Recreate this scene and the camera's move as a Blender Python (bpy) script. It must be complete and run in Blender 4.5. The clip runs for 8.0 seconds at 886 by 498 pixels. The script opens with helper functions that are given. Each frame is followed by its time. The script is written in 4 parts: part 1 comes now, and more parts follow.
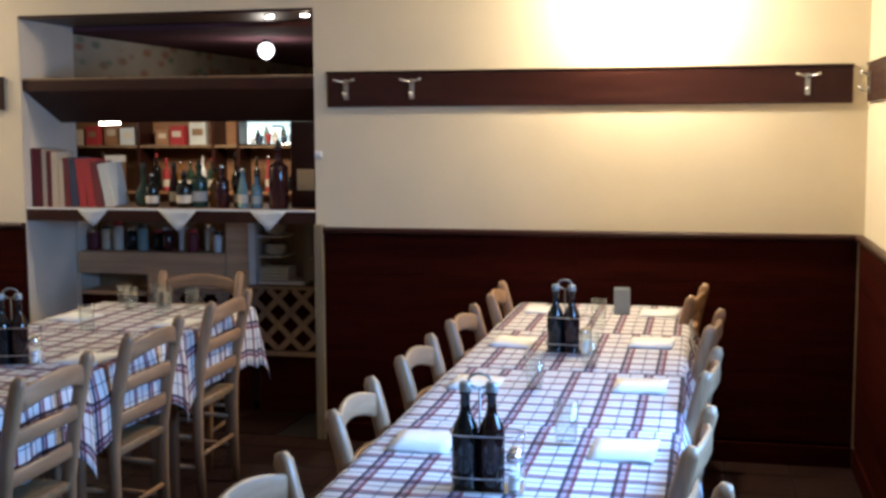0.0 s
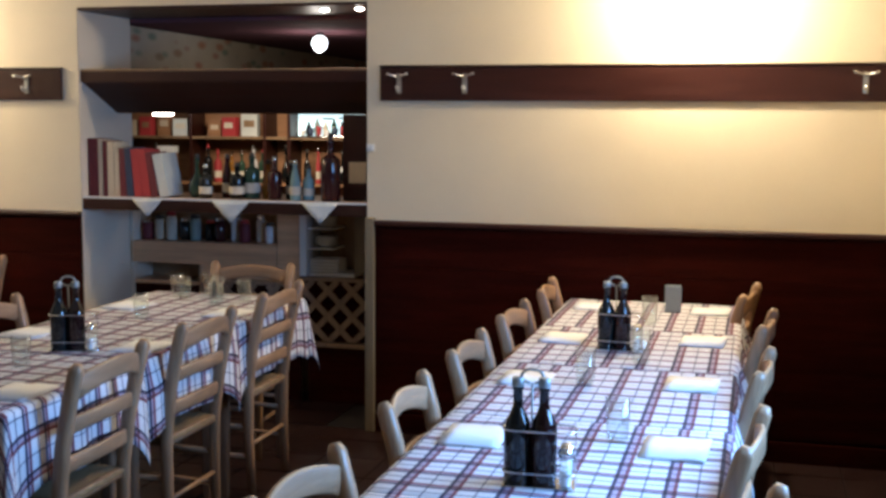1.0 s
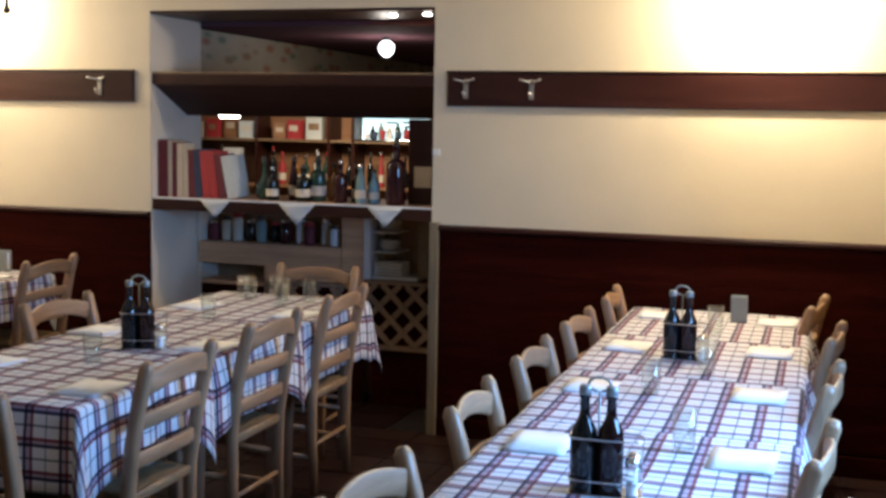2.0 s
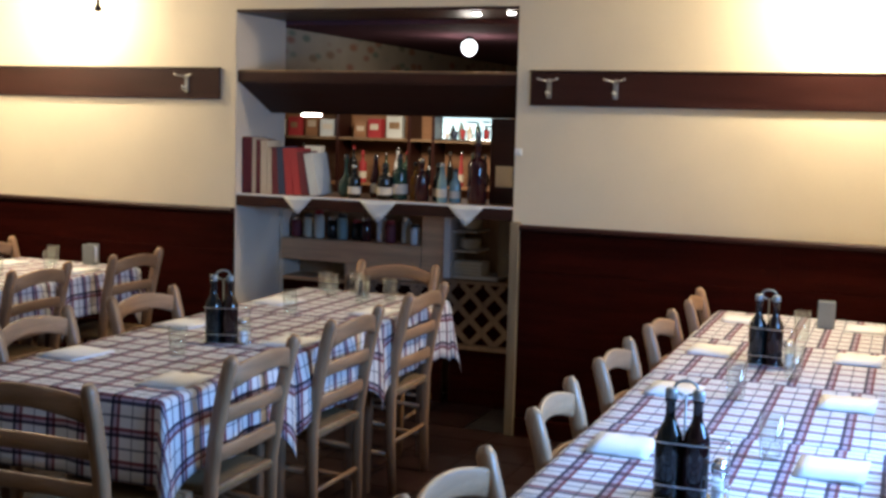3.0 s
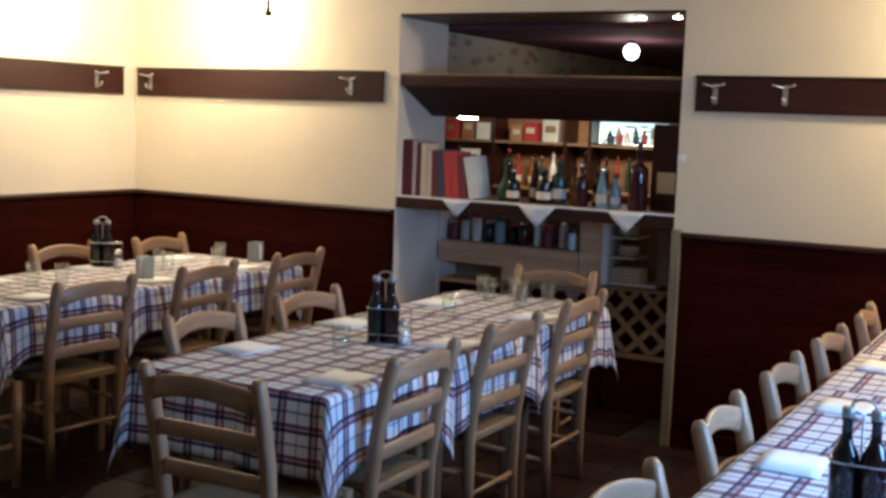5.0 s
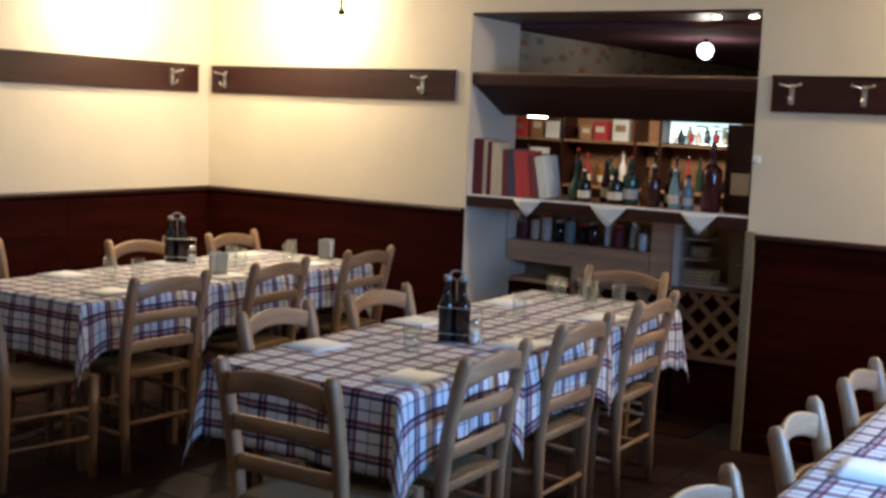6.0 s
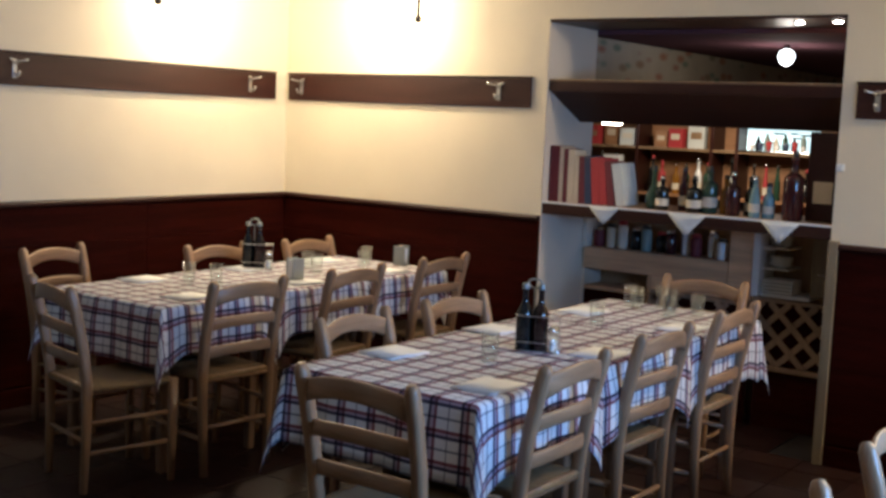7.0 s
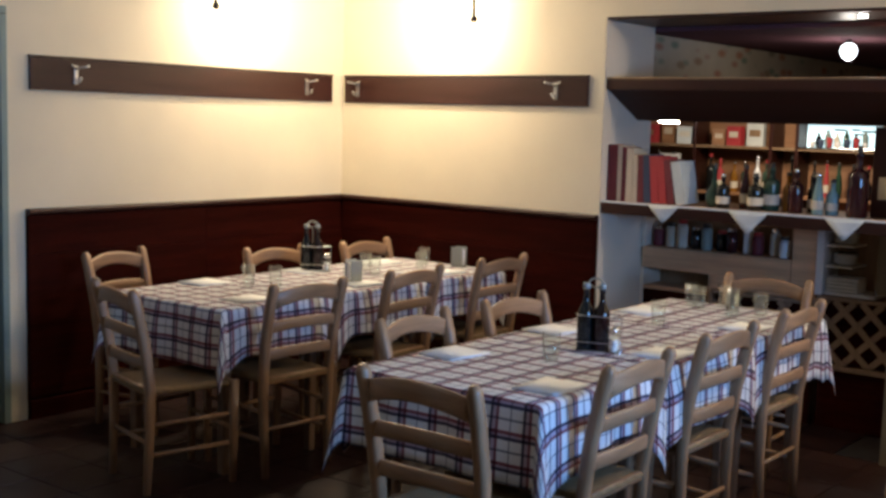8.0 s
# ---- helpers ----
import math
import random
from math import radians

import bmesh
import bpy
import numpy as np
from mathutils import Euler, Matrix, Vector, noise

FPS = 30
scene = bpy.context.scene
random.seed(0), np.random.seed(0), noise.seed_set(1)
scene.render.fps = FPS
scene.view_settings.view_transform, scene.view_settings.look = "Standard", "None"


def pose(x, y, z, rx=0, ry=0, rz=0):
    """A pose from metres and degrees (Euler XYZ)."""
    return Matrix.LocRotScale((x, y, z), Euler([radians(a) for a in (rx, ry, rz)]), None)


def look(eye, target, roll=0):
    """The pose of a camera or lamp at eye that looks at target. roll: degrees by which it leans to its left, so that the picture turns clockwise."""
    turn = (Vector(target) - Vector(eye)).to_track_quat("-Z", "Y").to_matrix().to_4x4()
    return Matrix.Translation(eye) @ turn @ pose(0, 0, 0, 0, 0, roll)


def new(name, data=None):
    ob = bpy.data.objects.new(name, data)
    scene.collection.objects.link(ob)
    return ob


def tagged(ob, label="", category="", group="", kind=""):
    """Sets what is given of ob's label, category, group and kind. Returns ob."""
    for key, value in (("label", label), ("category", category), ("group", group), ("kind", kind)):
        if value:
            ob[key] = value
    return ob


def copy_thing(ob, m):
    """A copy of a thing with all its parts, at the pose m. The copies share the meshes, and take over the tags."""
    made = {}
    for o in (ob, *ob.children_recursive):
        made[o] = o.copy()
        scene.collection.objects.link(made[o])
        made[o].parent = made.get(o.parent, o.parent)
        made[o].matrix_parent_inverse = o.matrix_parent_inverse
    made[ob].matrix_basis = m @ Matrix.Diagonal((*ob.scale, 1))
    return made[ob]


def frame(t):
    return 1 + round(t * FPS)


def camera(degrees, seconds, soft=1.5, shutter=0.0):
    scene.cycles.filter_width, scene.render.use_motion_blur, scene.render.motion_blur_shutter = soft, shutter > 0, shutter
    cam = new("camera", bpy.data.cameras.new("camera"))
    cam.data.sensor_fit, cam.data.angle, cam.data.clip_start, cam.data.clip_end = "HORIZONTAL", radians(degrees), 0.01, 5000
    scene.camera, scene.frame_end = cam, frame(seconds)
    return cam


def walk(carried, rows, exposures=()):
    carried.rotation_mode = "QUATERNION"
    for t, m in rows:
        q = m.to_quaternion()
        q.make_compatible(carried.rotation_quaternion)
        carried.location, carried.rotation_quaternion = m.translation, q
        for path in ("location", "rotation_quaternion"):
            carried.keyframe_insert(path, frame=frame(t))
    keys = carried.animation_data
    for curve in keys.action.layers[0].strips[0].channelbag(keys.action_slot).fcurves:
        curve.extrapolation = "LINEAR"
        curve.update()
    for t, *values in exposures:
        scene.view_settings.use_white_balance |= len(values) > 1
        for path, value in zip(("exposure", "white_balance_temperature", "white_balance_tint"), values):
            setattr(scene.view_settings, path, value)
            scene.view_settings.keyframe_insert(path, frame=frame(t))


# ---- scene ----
cam = camera(41.18, 8.0, soft=3.05)
PATH = [
    (0, (-0.0023, -0.0222, 1.6180), (-1.0919, 4.8297, 1.0966), -0.30),
    (0.5, (-0.0090, -0.0257, 1.6186), (-1.1672, 4.8089, 1.0847), 0.06),
    (1, (-0.0212, -0.0356, 1.6209), (-1.2997, 4.7671, 1.0741), 0.35),
    (1.5, (-0.0311, -0.0536, 1.6269), (-1.4205, 4.7194, 1.0906), 0.69),
    (3, (-0.0651, -0.0489, 1.6197), (-1.8893, 4.5753, 1.0823), 1.49),
    (3.5, (-0.0734, -0.0406, 1.6208), (-2.0390, 4.5249, 1.0795), 1.62),
    (4, (-0.0803, -0.0419, 1.6195), (-2.1612, 4.4712, 1.0698), 1.85),
    (4.5, (-0.0968, -0.0544, 1.6220), (-2.3386, 4.3820, 1.0809), 1.98),
    (6, (-0.1282, -0.0776, 1.6322), (-2.7615, 4.1350, 1.0665), 2.34),
    (6.5, (-0.1461, -0.0837, 1.6366), (-2.8884, 4.0598, 1.0780), 2.50),
    (7, (-0.1665, -0.0812, 1.6314), (-3.0453, 3.9698, 1.0821), 2.39),
    (7.5, (-0.1804, -0.0791, 1.6234), (-3.1384, 3.9143, 1.0726), 2.09),
    (8, (-0.1931, -0.0773, 1.6221), (-3.2567, 3.8359, 1.0735), 1.59),
]
walk(cam, [(t, look(eye, target, roll)) for t, eye, target, roll in PATH])

# ---- light ----
world = bpy.data.worlds.new("world")
scene.world = world
world.use_nodes = True
world.node_tree.nodes["Background"].inputs["Color"].default_value = (0.9, 0.95, 1.0, 1)
world.node_tree.nodes["Background"].inputs["Strength"].default_value = 0.02
scene.view_settings.exposure = 0.0

WALL_Y, LEFT_X, RIGHT_X, BACK_Y, CEIL = 5.71, -5.6, 0.71, -3.2, 2.75
RAIL_LO, RAIL_HI, WAINSCOT = 1.712, 1.879, 1.106
OPEN_L, OPEN_R, OPEN_TOP = -3.61, -1.955, 2.21
SCONCES = [(-0.30, WALL_Y, 0, 79), (-4.66, WALL_Y, 0, 42), (LEFT_X, 4.75, 90, 37)]


def lamp(name, kind, place, power, colour, size=0.05, aim=None):
    data = bpy.data.lights.new(name, kind)
    data.energy, data.color = power, colour
    if kind == "AREA":
        data.size = size
    else:
        data.shadow_soft_size = size
    ob = new(name, data)
    ob.matrix_world = look(place, aim) if aim else pose(*place)
    return ob


WARM, COOL = (1.0, 0.87, 0.66), (0.20, 0.46, 1.0)
for sx, sy, turn, power in SCONCES:
    out = Vector((0, -0.25, 0)) if turn == 0 else Vector((0.25, 0, 0))
    lamp("sconce_light", "POINT", (sx + out.x, sy + out.y, 2.33), power * 0.78, WARM, 0.06)
    # the open underside of the shade throws most of the light down
    down = lamp("sconce_downlight", "SPOT", (sx + out.x, sy + out.y, 2.36), power * 0.56, (1.0, 0.82, 0.56), 0.05, (sx + out.x * 0.9, sy + out.y * 0.9, 1.0))
    down.data.spot_size, down.data.spot_blend = radians(165), 1.0
# unseen lamp added over the long table; the room and bar fills follow below
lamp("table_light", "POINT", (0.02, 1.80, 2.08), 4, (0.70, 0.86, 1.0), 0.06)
# daylight from the window beside the long table
WIN_Y0, WIN_Y1, WIN_Z0, WIN_Z1 = 2.3, 3.6, 1.13, 1.85
daylight = lamp("window_light", "AREA", (RIGHT_X + 0.03, (WIN_Y0 + WIN_Y1) / 2, (WIN_Z0 + WIN_Z1) / 2), 78, COOL, 1.2, (-1.5, 2.55, 0.75))
daylight.data.shape, daylight.data.size_y = "RECTANGLE", 0.62
daylight.data.spread = radians(150)
# weak fill added to lift the dark lower parts; no lamp seen there
lamp("room_fill", "AREA", (-2.9, 0.6, 2.55), 3.2, (1.0, 0.90, 0.75), 0.4, (-2.9, 0.61, 0))
# fill without a fixture, added to brighten the back bar
lamp("bar_fill", "AREA", (-4.6, 10.4, 2.05), 42, (1.0, 0.84, 0.66), 0.5, (-4.7, 10.9, 0.6))

for sx, sy in ((-2.24, 5.86), (-2.04, 5.84)):
    spot = lamp("recessed_light", "SPOT", (sx, sy, 2.175), 9, (1.0, 0.90, 0.74), 0.02, (sx - 0.25, sy - 0.02, 0.0))
    spot.data.spot_size, spot.data.spot_blend = radians(110), 0.7
lamp("pendant_light", "POINT", (-2.76, 7.15, 1.99), 4.0, (1.0, 0.92, 0.82), 0.04)

# ---- materials ----


def nodes_of(mat):
    mat.use_nodes = True
    nt = mat.node_tree
    return nt, nt.nodes["Principled BSDF"]


def link(nt, a, b):
    nt.links.new(a, b)


def ramp(nt, fac, stops):
    r = nt.nodes.new("ShaderNodeValToRGB")
    el = r.color_ramp.elements
    el[0].position, el[0].color = stops[0][0], (*stops[0][1], 1)
    el[1].position, el[1].color = stops[-1][0], (*stops[-1][1], 1)
    for p, c in stops[1:-1]:
        e = el.new(p)
        e.color = (*c, 1)
    link(nt, fac, r.inputs["Fac"])
    return r.outputs["Color"]


def noise_tex(nt, scale, detail=4.0, stretch=(1, 1, 1), rough=0.55):
    co = nt.nodes.new("ShaderNodeTexCoord")
    mp = nt.nodes.new("ShaderNodeMapping")
    mp.inputs["Scale"].default_value = stretch
    n = nt.nodes.new("ShaderNodeTexNoise")
    n.inputs["Scale"].default_value, n.inputs["Detail"].default_value = scale, detail
    n.inputs["Roughness"].default_value = rough
    link(nt, co.outputs["Object"], mp.inputs["Vector"])
    link(nt, mp.outputs["Vector"], n.inputs["Vector"])
    return n.outputs["Fac"]


def bump(nt, bsdf, height, strength, distance=0.01):
    b = nt.nodes.new("ShaderNodeBump")
    b.inputs["Strength"].default_value, b.inputs["Distance"].default_value = strength, distance
    link(nt, height, b.inputs["Height"])
    link(nt, b.outputs["Normal"], bsdf.inputs["Normal"])


def shade(c, k):
    return tuple(min(1, v * k) for v in c)


def mix_rgb(nt, kind, fac, a, b):
    m = nt.nodes.new("ShaderNodeMix")
    m.data_type, m.blend_type = "RGBA", kind
    if isinstance(fac, (int, float)):
        m.inputs[0].default_value = fac
    else:
        link(nt, fac, m.inputs[0])
    for v, s in ((a, m.inputs[6]), (b, m.inputs[7])):
        if isinstance(v, tuple):
            s.default_value = (*v, 1)
        else:
            link(nt, v, s)
    return m.outputs[2]


def surface(name, colour, rough=0.6, metal=0.0, vary=0.12, scale=6.0, fine=80.0, relief=0.05, stretch=(1, 1, 1), each=0.0):
    """A plain surface with two scales of variation and a fine relief."""
    mat = bpy.data.materials.new(name)
    nt, b = nodes_of(mat)
    big = noise_tex(nt, scale, 5, stretch)
    small = noise_tex(nt, fine, 3, stretch)
    c1 = ramp(nt, big, [(0.3, shade(colour, 1 - vary)), (0.7, shade(colour, 1 + vary))])
    c2 = ramp(nt, small, [(0.3, (1 - vary * 0.6,) * 3), (0.7, (1, 1, 1))])
    col = mix_rgb(nt, "MULTIPLY", 1.0, c1, c2)
    if each:
        info = nt.nodes.new("ShaderNodeObjectInfo")
        tone = ramp(nt, info.outputs["Random"], [(0, (1 - each,) * 3), (1, (1 + each * 0.4,) * 3)])
        col = mix_rgb(nt, "MULTIPLY", 1.0, col, tone)
    link(nt, col, b.inputs["Base Color"])
    rr = ramp(nt, big, [(0.2, (max(0.02, rough - 0.08),) * 3), (0.8, (min(1, rough + 0.1),) * 3)])
    link(nt, rr, b.inputs["Roughness"])
    b.inputs["Metallic"].default_value = metal
    if relief:
        bump(nt, b, small, relief)
    return mat


def wood(name, colour, rough=0.45, along=2, each=0.12, vary=0.22, spec=0.5):
    """Straight-grained wood; along: the axis of the grain."""
    st = [9, 9, 9]
    st[along] = 0.7
    mat = surface(name, colour, rough, 0.0, vary, 3.0, 14.0, 0.12, tuple(st), each)
    mat.node_tree.nodes["Principled BSDF"].inputs["Specular IOR Level"].default_value = spec
    return mat


def plaid():
    """White cotton with paired red and navy lines, woven both ways."""
    mat = bpy.data.materials.new("plaid_cotton")
    nt, b = nodes_of(mat)
    uv = nt.nodes.new("ShaderNodeUVMap")
    sep = nt.nodes.new("ShaderNodeSeparateXYZ")
    link(nt, uv.outputs["UV"], sep.inputs["Vector"])

    def lines(axis, centres, half, period):
        total = None
        for c in centres:
            a = nt.nodes.new("ShaderNodeMath")
            a.operation = "ADD"
            a.inputs[1].default_value = -c + 50 * period
            link(nt, sep.outputs[axis], a.inputs[0])
            m = nt.nodes.new("ShaderNodeMath")
            m.operation = "PINGPONG"
            m.inputs[1].default_value = period / 2
            link(nt, a.outputs[0], m.inputs[0])
            l = nt.nodes.new("ShaderNodeMath")
            l.operation = "LESS_THAN"
            l.inputs[1].default_value = half
            link(nt, m.outputs[0], l.inputs[0])
            if total is None:
                total = l.outputs[0]
            else:
                t = nt.nodes.new("ShaderNodeMath")
                t.operation = "MAXIMUM"
                link(nt, total, t.inputs[0])
                link(nt, l.outputs[0], t.inputs[1])
                total = t.outputs[0]
        return total

    red, navy, white = (0.42, 0.030, 0.05), (0.022, 0.028, 0.10), (0.70, 0.70, 0.71)
    col = mix_rgb(nt, "MULTIPLY", 0.0, white, white)
    # each way: a soft purple band, dark lines at its sides and a hair line between the bands
    for axis, period, half, edge, hair in ((0, 0.122, 0.0150, 0.0050, 0.0022), (1, 0.100, 0.0135, 0.0056, 0.0036)):
        soft = mix_rgb(nt, "MULTIPLY", 0.60, col, (0.30, 0.10, 0.26))
        col = mix_rgb(nt, "MIX", lines(axis, (0.0,), half, period), col, soft)
        rose = mix_rgb(nt, "MULTIPLY", 0.85, col, red)
        col = mix_rgb(nt, "MIX", lines(axis, (half - 0.004,), edge, period), col, rose)
        dark = mix_rgb(nt, "MULTIPLY", 0.90, col, navy)
        col = mix_rgb(nt, "MIX", lines(axis, (0.004 - half,), edge, period), col, dark)
        fine = mix_rgb(nt, "MULTIPLY", 0.75, col, navy)
        col = mix_rgb(nt, "MIX", lines(axis, (period / 2,), hair, period), col, fine)
    weave = noise_tex(nt, 300, 2)
    stain = noise_tex(nt, 5, 4)
    col = mix_rgb(nt, "MULTIPLY", 1.0, col, ramp(nt, stain, [(0.3, (0.92, 0.91, 0.9)), (0.65, (1, 1, 1))]))
    link(nt, col, b.inputs["Base Color"])
    b.inputs["Roughness"].default_value = 0.85
    bump(nt, b, weave, 0.12, 0.002)
    return mat


def glass(name, colour=(1, 1, 1), gloss=0.5):
    """Thin clear glass: see-through, with a glossy sheen that grows towards the rim."""
    mat = bpy.data.materials.new(name)
    mat.use_nodes = True
    nt = mat.node_tree
    nt.nodes.remove(nt.nodes["Principled BSDF"])
    tr = nt.nodes.new("ShaderNodeBsdfTransparent")
    tr.inputs["Color"].default_value = (*colour, 1)
    gl = nt.nodes.new("ShaderNodeBsdfGlossy")
    gl.inputs["Roughness"].default_value = 0.04
    lw = nt.nodes.new("ShaderNodeLayerWeight")
    lw.inputs["Blend"].default_value = gloss
    rim = ramp(nt, lw.outputs["Facing"], [(0.0, (0.05,) * 3), (0.65, (0.13,) * 3), (1.0, (0.65,) * 3)])
    mx = nt.nodes.new("ShaderNodeMixShader")
    link(nt, rim, mx.inputs["Fac"])
    link(nt, tr.outputs[0], mx.inputs[1])
    link(nt, gl.outputs[0], mx.inputs[2])
    link(nt, mx.outputs[0], nt.nodes["Material Output"].inputs["Surface"])
    return mat


def glow(name, colour, strength):
    mat = bpy.data.materials.new(name)
    nt, b = nodes_of(mat)
    b.inputs["Base Color"].default_value = (*colour, 1)
    b.inputs["Emission Color"].default_value = (*colour, 1)
    b.inputs["Emission Strength"].default_value = strength
    return mat


def plaster(name, colour):
    mat = surface(name, colour, 0.85, 0.0, 0.05, 1.6, 120.0, 0.10)
    return mat


CREAM = plaster("cream_plaster", (0.74, 0.64, 0.47))
WHITE_WALL = plaster("white_plaster", (0.80, 0.69, 0.55))
CEILING = plaster("ceiling_paint", (0.74, 0.70, 0.62))
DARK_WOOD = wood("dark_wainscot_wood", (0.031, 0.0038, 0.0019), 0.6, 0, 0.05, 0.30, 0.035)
DARK_BOARD = wood("dark_rail_wood", (0.034, 0.008, 0.005), 0.40, 0, 0.06, 0.22, 0.35)
CANOPY_WOOD = wood("canopy_wood", (0.045, 0.015, 0.009), 0.6, 0, 0.05, 0.25, 0.3)
OLIVE_BOARD = wood("olive_board", (0.23, 0.175, 0.105), 0.5, 2)
CHAIR_WOOD = wood("chair_beech", (0.36, 0.205, 0.11), 0.36, 2, 0.14)
CHAIR_RAIL = wood("chair_beech_rail", (0.36, 0.205, 0.11), 0.36, 0, 0.14)
TAN_WOOD = wood("tan_pine", (0.29, 0.18, 0.095), 0.5, 2)
BROWN_BOARD = wood("brown_board", (0.36, 0.18, 0.085), 0.5, 0)
STRAW = surface("straw_seat", (0.22, 0.14, 0.065), 0.85, 0, 0.2, 20, 120, 0.35, (1, 6, 1))
COUNTER_BOARD = wood("counter_pine", (0.68, 0.40, 0.22), 0.5, 0)
TABLE_WOOD = wood("table_wood", (0.20, 0.11, 0.06), 0.5, 2)
FLOOR = surface("floor_tile", (0.024, 0.008, 0.006), 0.42, 0, 0.22, 5, 60, 0.06, (1, 1, 1), 0.18)
GROUT = surface("grout", (0.010, 0.004, 0.003), 0.9)
PLAID = plaid()
PAPER = surface("white_paper", (0.82, 0.82, 0.82), 0.8, 0, 0.03, 8, 90, 0.04)
STEEL = surface("brushed_steel", (0.62, 0.62, 0.60), 0.28, 1.0, 0.08)
PEWTER = surface("dull_pewter", (0.34, 0.36, 0.34), 0.5, 0.6, 0.1)
BRASS = surface("aged_brass", (0.55, 0.45, 0.28), 0.35, 1.0, 0.15)
CLEAR = glass("clear_glass", (0.97, 0.99, 0.98))
DARK_GLASS = surface("dark_bottle_glass", (0.008, 0.009, 0.009), 0.07, 0, 0.02, 8, 60, 0.0)
WINE_GLASS = surface("red_wine_bottle", (0.045, 0.008, 0.010), 0.10, 0, 0.2, 8, 60, 0.0)
VINEGAR = surface("vinegar_glass", (0.016, 0.005, 0.005), 0.07, 0, 0.02, 8, 60, 0.0)
GREEN_GLASS = surface("green_bottle_glass", (0.03, 0.07, 0.045), 0.10, 0, 0.2, 8, 60, 0.0)
TEAL_GLASS = surface("pale_teal_glass", (0.22, 0.36, 0.36), 0.10, 0, 0.2, 8, 60, 0.0)
OIL_GLASS = surface("amber_oil_glass", (0.28, 0.12, 0.015), 0.10, 0, 0.2, 8, 60, 0.0)
LABEL = surface("cream_label", (0.66, 0.60, 0.48), 0.7, 0, 0.1)
ENAMEL = surface("dark_enamel", (0.05, 0.05, 0.05), 0.4)
PULL = surface("brown_cord", (0.012, 0.005, 0.003), 0.6)
CORK = surface("dark_stopper", (0.04, 0.035, 0.03), 0.5)
RED_CLOTH = surface("red_cover", (0.42, 0.035, 0.04), 0.65, 0, 0.15)
MAROON = surface("maroon_cover", (0.16, 0.02, 0.03), 0.6, 0, 0.15)
TEAL = surface("grey_green_paint", (0.23, 0.30, 0.27), 0.55, 0, 0.1, 3)
NAVY = surface("navy_cover", (0.03, 0.05, 0.10), 0.6, 0, 0.15)
CREAM_COVER = surface("cream_cover", (0.62, 0.52, 0.38), 0.6, 0, 0.1)
PALE_COVER = surface("pale_cover", (0.60, 0.63, 0.60), 0.6, 0, 0.1)
CLOTH_WHITE = surface("white_cotton", (0.74, 0.74, 0.70), 0.85, 0, 0.06, 9, 160, 0.1)
CERAMIC = surface("white_ceramic", (0.78, 0.78, 0.76), 0.2, 0, 0.03)
CHROME = surface("chrome", (0.75, 0.75, 0.75), 0.15, 1.0, 0.05)
BULB = glow("lit_bulb", (1.0, 0.85, 0.6), 18)
SHADE_GLASS = glow("lit_shade_glass", (1.0, 0.86, 0.62), 5)
DISPLAY = glow("lit_display", (0.72, 0.95, 1.0), 1.3)
GLOBE = glow("lit_globe", (0.88, 0.96, 1.0), 5)
SPOT = glow("lit_spot", (1.0, 0.95, 0.9), 30)

# ---- mesh helpers ----


def mesh_of(bm, name, material, smooth=False):
    me = bpy.data.meshes.new(name)
    bmesh.ops.recalc_face_normals(bm, faces=bm.faces[:])
    bm.to_mesh(me)
    bm.free()
    if material:
        me.materials.append(material)
    if smooth:
        for p in me.polygons:
            p.use_smooth = True
    return me


def part(name, bm, material, parent=None, label="", at=None, smooth=False):
    """One mesh object from a bmesh, under a thing or a part."""
    ob = new(name, mesh_of(bm, name, material, smooth))
    if parent:
        ob.parent = parent
    if at is not None:
        ob.matrix_basis = at
    if label:
        ob["label"] = label
    return ob


def shared(name, me, parent, at):
    ob = new(name, me)
    ob.parent = parent
    ob.matrix_basis = at
    return ob


def thing(name, at, label, category, group="", kind=""):
    ob = new(name)
    ob.empty_display_size = 0.1
    ob.matrix_world = at
    return tagged(ob, label, category, group, kind)


def box(x0, x1, y0, y1, z0, z1, bevel=0.0, bm=None):
    bm = bm or bmesh.new()
    m = Matrix.LocRotScale(((x0 + x1) / 2, (y0 + y1) / 2, (z0 + z1) / 2), None, (x1 - x0, y1 - y0, z1 - z0))
    made = bmesh.ops.create_cube(bm, size=1, matrix=m)
    if bevel:
        edges = {e for v in made["verts"] for e in v.link_edges}
        bmesh.ops.bevel(bm, geom=list(edges), offset=bevel, segments=2, affect="EDGES", profile=0.6)
    return bm


def sweep(points, widths, depths, side=(1, 0, 0), n=10, square=3.0, bm=None):
    """A bar along points, with a superelliptic section: widths along side, depths across it."""
    bm = bm or bmesh.new()
    rings = []
    pts = [Vector(p) for p in points]
    for i, p in enumerate(pts):
        d = (pts[min(i + 1, len(pts) - 1)] - pts[max(i - 1, 0)]).normalized()
        a = Vector(side)
        a = (a - d * a.dot(d)).normalized()
        b = d.cross(a)
        ring = []
        for k in range(n):
            t = 2 * math.pi * (k + 0.5) / n
            c, s = math.cos(t), math.sin(t)
            u = math.copysign(abs(c) ** (2 / square), c) * widths[i] / 2
            v = math.copysign(abs(s) ** (2 / square), s) * depths[i] / 2
            ring.append(bm.verts.new(p + a * u + b * v))
        rings.append(ring)
    for r0, r1 in zip(rings, rings[1:]):
        for k in range(n):
            bm.faces.new((r0[k], r0[(k + 1) % n], r1[(k + 1) % n], r1[k]))
    bm.faces.new(rings[0][::-1])
    bm.faces.new(rings[-1])
    return bm


